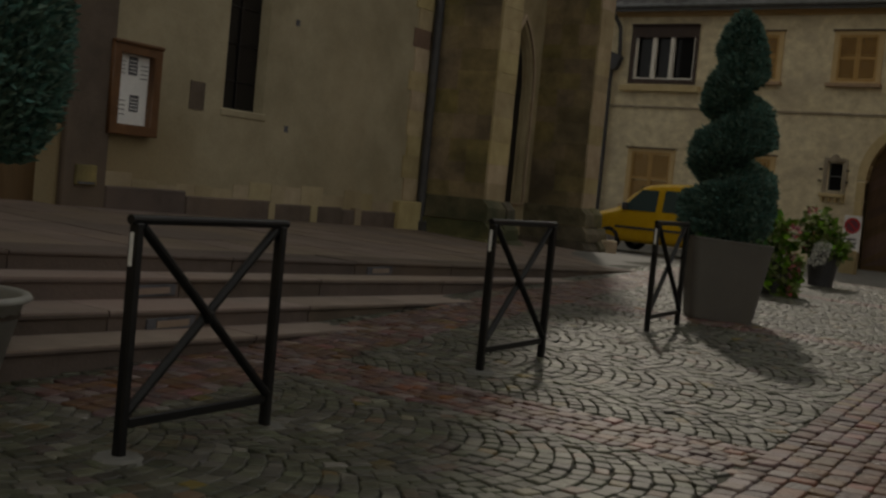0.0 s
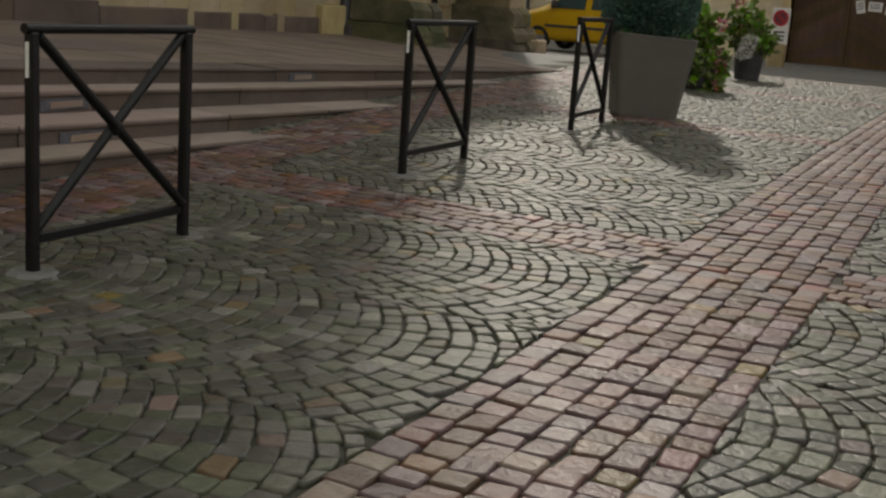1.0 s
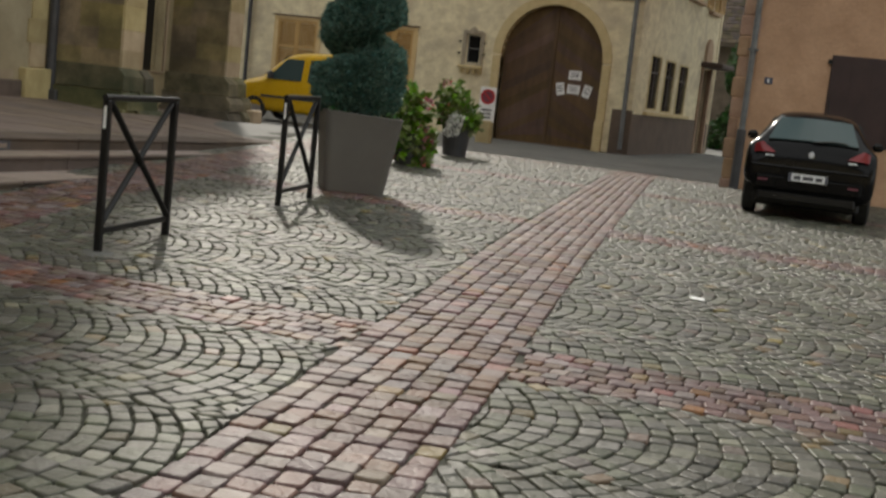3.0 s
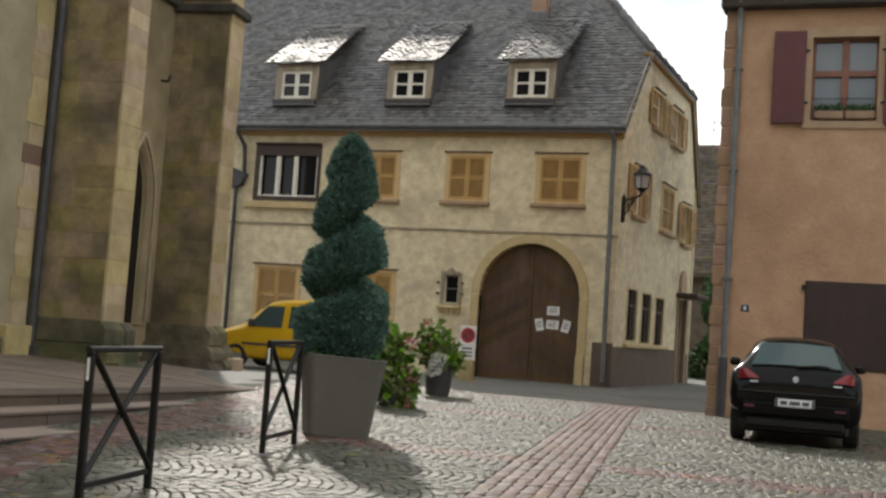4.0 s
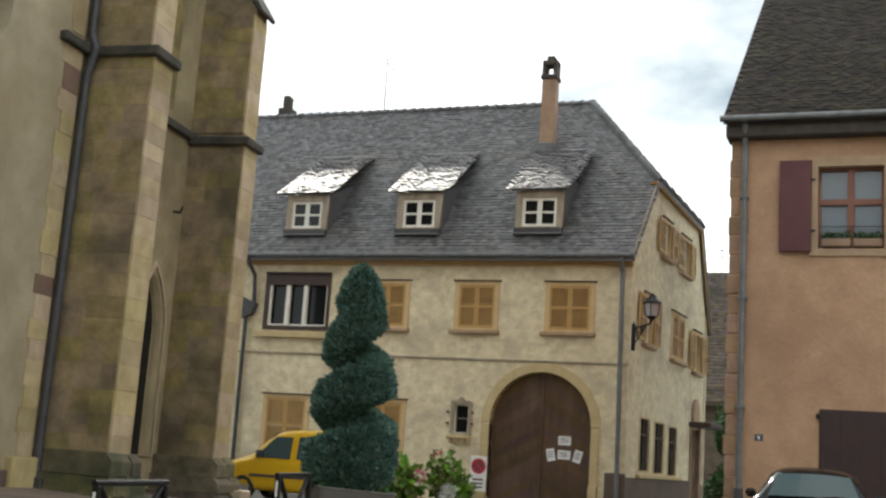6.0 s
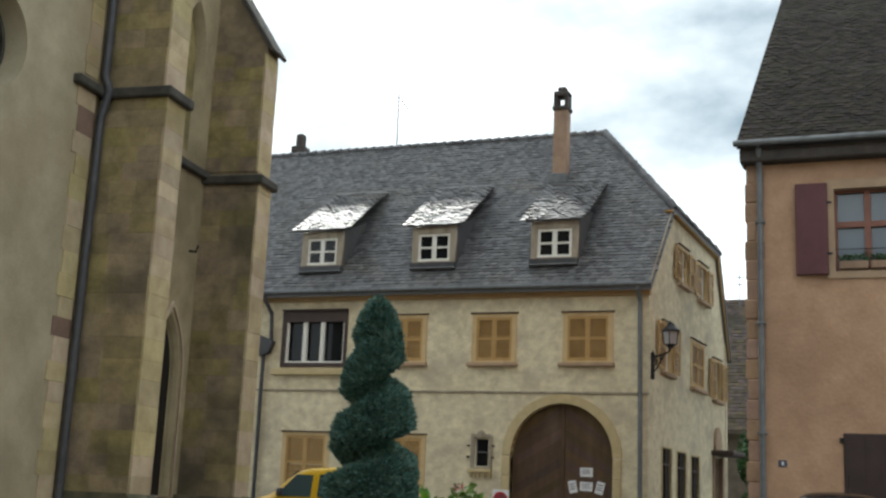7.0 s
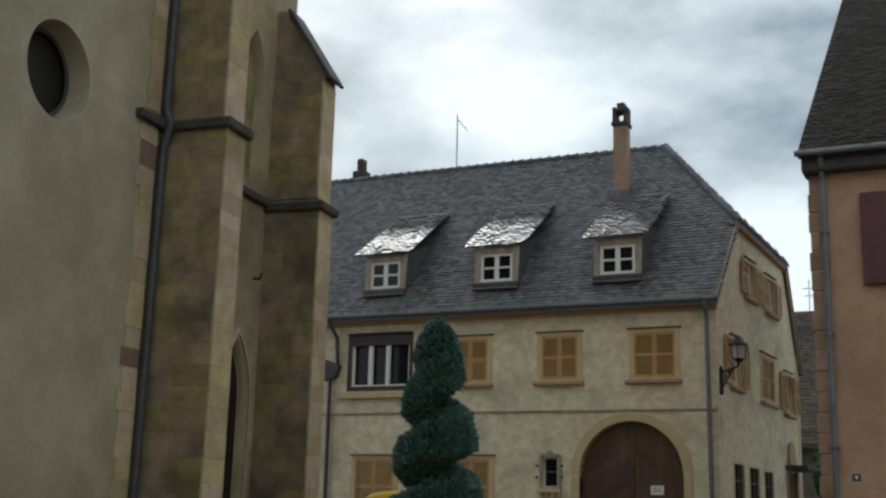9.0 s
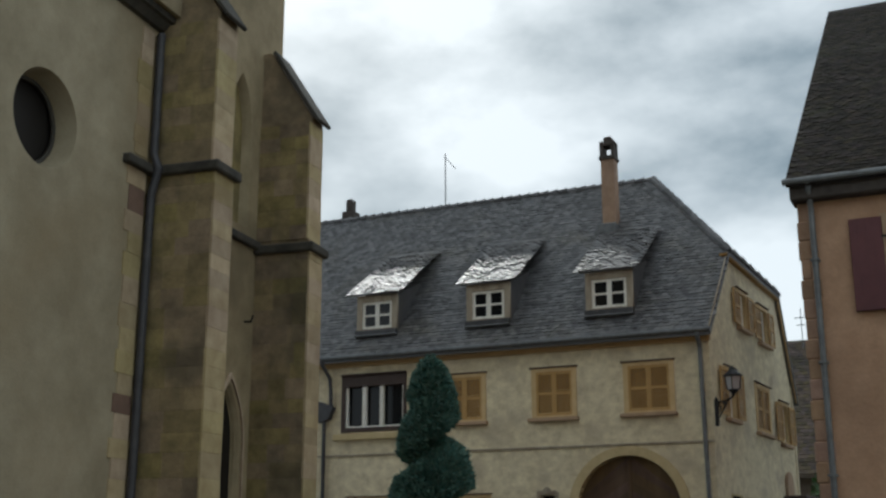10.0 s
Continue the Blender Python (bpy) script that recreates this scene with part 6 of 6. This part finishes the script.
for s in (-1, 1):
    part("side_window", patch(((s * 0.805, 1.06, 1.05), (s * 0.805, 2.0, 1.05), (s * 0.675, 2.0, 1.58), (s * 0.675, 1.55, 1.58)), (s, 0, 0.25)), M_CARGLASS, van)
    part("side_window", patch(((s * 0.80, 2.18, 1.06), (s * 0.80, 2.92, 1.06), (s * 0.69, 2.92, 1.60), (s * 0.68, 2.18, 1.60)), (s, 0, 0.25)), M_CARGLASS, van)
    part("rub_strip", boxes((min(s * 0.82, s * 0.85), max(s * 0.82, s * 0.85), 0.95, 3.2, 0.58, 0.64)), M_BLACKPIPE, van)
    part("side_mirror", boxes((min(s * 0.84, s * 1.0), max(s * 0.84, s * 1.0), 1.15, 1.28, 1.05, 1.24), bevel=0.03), M_BLACKPIPE, van)
    part("headlamp", patch(((s * 0.40, 0.02, 0.66), (s * 0.74, 0.12, 0.68), (s * 0.74, 0.22, 0.82), (s * 0.42, 0.10, 0.80)), (s * 0.2, -1, 0.2)), M_GLASS_SKY, van)
    for y in (0.78, 3.25):
        wheel(van, s * 0.745, y, 0.30, 0.18, M_RUBBER, M_RIM)
part("windscreen", patch(((-0.68, 1.0, 1.10), (0.68, 1.0, 1.10), (0.58, 1.5, 1.66), (-0.58, 1.5, 1.66)), (0, -0.75, 0.66), 0.02), M_CARGLASS, van)
part("front_bumper", boxes((-0.76, 0.76, -0.04, 0.2, 0.26, 0.52), bevel=0.05), M_BLACKPIPE, van)


# ---- setts of the square ----
def red_zone(x, y):
    p = Vector((x, y)) - STRIPE_AT
    if abs(p.dot(ACROSS)) < 0.41:
        return 1
    for yc in (5.70, 11.42, 17.15, 22.9):
        if abs(y - 0.04 * x - yc) < 0.31:
            return 2
    if 0 < x - step_contact(y) < 0.72 and y > 3.5:
        return 3
    return 0


class Setts:
    def __init__(self):
        self.v, self.f, self.tops = [], [], []

    def add(self, c, rnd, gap=0.004, loose=0.0):
        """A sett with rounded shoulders from its four corners in plan; the nearer ones have clipped corners too."""
        c = [(x + rnd.uniform(-loose, loose), y + rnd.uniform(-loose, loose)) for x, y in c]
        cx, cy = sum(p[0] for p in c) / 4, sum(p[1] for p in c) / 4
        z = ground_z(cx, cy) + rnd.uniform(-0.005, 0.004)
        tx, ty = rnd.gauss(0, 0.026), rnd.gauss(0, 0.026)
        b = len(self.v)
        d = max(0.03, sum(math.hypot(x - cx, y - cy) for x, y in c) / 4)
        rings = ((gap, -0.03), (gap + 0.002, -0.007), (gap + 0.012, 0.001))
        if cy < 9:
            rings = ((gap, -0.03), (gap + 0.0008, -0.007), (gap + 0.004, -0.002), (gap + 0.010, 0.001))
            cut = rnd.uniform(0.05, 0.11)
            c = [(p[0] + (q[0] - p[0]) * t, p[1] + (q[1] - p[1]) * t) for p, q in zip(c, c[1:] + c[:1]) for t in (cut, 1 - cut)]
        n_ = len(c)
        for ins, dz in rings:
            f = 1 - ins * 1.3 / d
            for x, y in c:
                qx, qy = cx + (x - cx) * f, cy + (y - cy) * f
                self.v.append((qx, qy, z + dz + tx * (qx - cx) + ty * (qy - cy)))
        for k in range(len(rings) - 1):
            for i in range(n_):
                self.f.append((b + n_ * k + i, b + n_ * k + (i + 1) % n_, b + n_ * k + n_ + (i + 1) % n_, b + n_ * k + n_ + i))
        k = n_ * (len(rings) - 1)
        self.tops.append(len(self.f))
        self.f.append(tuple(b + k + i for i in range(n_)))

    def mesh(self, name):
        me = bpy.data.meshes.new(name)
        me.from_pydata(self.v, [], self.f)
        me.shade_smooth()
        for i in self.tops:
            me.polygons[i].use_smooth = False
        return me


def in_square(x, y):
    return -1.2 < y < 24.3 and step_contact(y) - 0.3 < x < 5.2


def trimmed(c, mx, my):
    """A grey sett cut off along the edges of the red bands; nothing where it lies in one."""
    out = [Vector(p) for p in c]
    a = (Vector((mx, my)) - STRIPE_AT).dot(ACROSS)
    side = 1 if a > 0 else -1
    if abs(a) < 0.38 or (red_zone(mx, my) == 3):
        return None
    for i, p in enumerate(out):
        k = (p - STRIPE_AT).dot(ACROSS) * side
        if k < 0.412:
            out[i] = p + ACROSS * side * (0.412 - k)
    for yc in (5.70, 11.42, 17.15, 22.9):
        k = my - 0.04 * mx - yc
        if abs(k) < 0.28:
            return None
        if abs(k) < 0.5:
            s = 1 if k > 0 else -1
            for i, p in enumerate(out):
                e = (p.y - 0.04 * p.x - yc) * s
                if e < 0.312:
                    out[i] = p + Vector((0, s * (0.312 - e)))
    area = abs(sum(out[i].x * out[(i + 1) % 4].y - out[(i + 1) % 4].x * out[i].y for i in range(4))) / 2
    return [(p.x, p.y) for p in out] if area > 0.0022 else None


rnd = random.Random(77)
grey, red = Setts(), Setts()
CHORD, PITCH = 1.26, 0.096
RC = CHORD / 2 / math.sin(radians(45))
N_ARC = 14
for col in range(0, 24):
    s_mid = -5.33 + CHORD * col
    for row in range(-74, 92):
        def spot(th, r, push):
            s = RC * math.sin(th) + push * PITCH * math.cos(th) * math.sin(th)
            s = max(-CHORD / 2, min(CHORD / 2, s))
            t = (r + push) * PITCH + math.sqrt(RC * RC - s * s) - RC * 0.7071
            p = STRIPE_AT + STRIPE * (s_mid + s) + ACROSS * t
            return (p.x, p.y)
        off = rnd.random()
        ths = [radians(-45 + 90 * (i + off + rnd.uniform(-0.14, 0.14)) / N_ARC) for i in range(-1, N_ARC + 1)]
        ths = [-radians(45)] + [t for t in ths if abs(t) < radians(42.5)] + [radians(45)]
        for t0, t1 in zip(ths, ths[1:]):
            c = [spot(t0, row, 0), spot(t1, row, 0), spot(t1, row, 1), spot(t0, row, 1)]
            mx, my = sum(p[0] for p in c) / 4, sum(p[1] for p in c) / 4
            if in_square(mx, my):
                c = trimmed(c, mx, my)
                if c:
                    grey.add(c[::-1], rnd, 0.002, 0.008)


def red_band(origin, way, length, half, size, kind, pieces=None):
    """Rows of red setts along a band."""
    side = Vector((way.y, -way.x))
    rows = max(1, round(2 * half / size))
    wid = 2 * half / rows
    for r in range(rows):
        s = rnd.random() * -size
        while s < length:
            ln = size * rnd.uniform(0.85, 1.2)
            a, b, e, f = s, s + ln, -half + r * wid, -half + (r + 1) * wid
            c = [origin + way * a + side * e, origin + way * a + side * f, origin + way * b + side * f, origin + way * b + side * e]
            m = (c[0] + c[2]) / 2
            s += ln
            if not in_square(m.x, m.y) or red_zone(m.x, m.y) != kind:
                continue
            if pieces is not None and 3.3 < m.y < 7.6 and len(pieces) < 300:
                pieces.append((m, ln, wid, math.atan2(way.y, way.x)))
                continue
            red.add([(p.x, p.y) for p in c], rnd, 0.002, 0.009)


singles = []
red_band(STRIPE_AT - STRIPE * 5, STRIPE, 29, 0.41, 0.118, 1, singles)
for yc in (5.70, 11.42, 17.15, 22.9):
    red_band(Vector((-12, yc - 0.48)), Vector((1, 0.04)).normalized(), 18, 0.31, 0.098, 2)
red_band(Vector((step_contact(3) + 0.35, 3.0)), Vector((-0.27, 1)).normalized(), 22, 0.36, 0.12, 3)
tagged(part("grey_setts", grey.mesh("grey_setts"), M_SETT, ground, "grey-green granite setts laid in arcs"), kind="stuff")
tagged(part("red_setts", red.mesh("red_setts"), M_SETT_RED, ground, "red porphyry setts in straight bands"), kind="stuff")
# the nearest setts of the stripe as single pieces
variants = []
for k in range(14):
    s = Setts()
    rr = random.Random(k)
    j = [rr.uniform(-0.008, 0.008) for _ in range(8)]
    s.add([(-0.058 + j[0], -0.058 + j[1]), (0.058 + j[2], -0.058 + j[3]), (0.058 + j[4], 0.058 + j[5]), (-0.058 + j[6], 0.058 + j[7])], rr, 0.0022)
    z0 = ground_z(0, 0)
    s.v = [(x, y, z - z0) for x, y, z in s.v]
    me = s.mesh("sett")
    me.materials.append(M_SETT_RED_P)
    variants.append(me)
for n_, (m, ln, wd, ang) in enumerate(singles):
    part("sett", variants[n_ * 5 % 14], None, ground, "", Matrix.Translation((m.x, m.y, ground_z(m.x, m.y))) @ Matrix.Rotation(ang + (math.pi if n_ % 3 else 0), 4, 'Z') @ Matrix.Diagonal((ln / 0.116, wd / 0.116, 1, 1)))

sx, sy = -1.02, 8.2
scrap = thing("paper_scrap", pose(sx, sy, ground_z(sx, sy) + 0.006, 4, 3, 20), "small white scrap of paper on the setts", "litter")
part("scrap_sheet", boxes((-0.05, 0.05, -0.035, 0.035, 0.0, 0.012), bevel=0.004), M_PAPER, scrap)
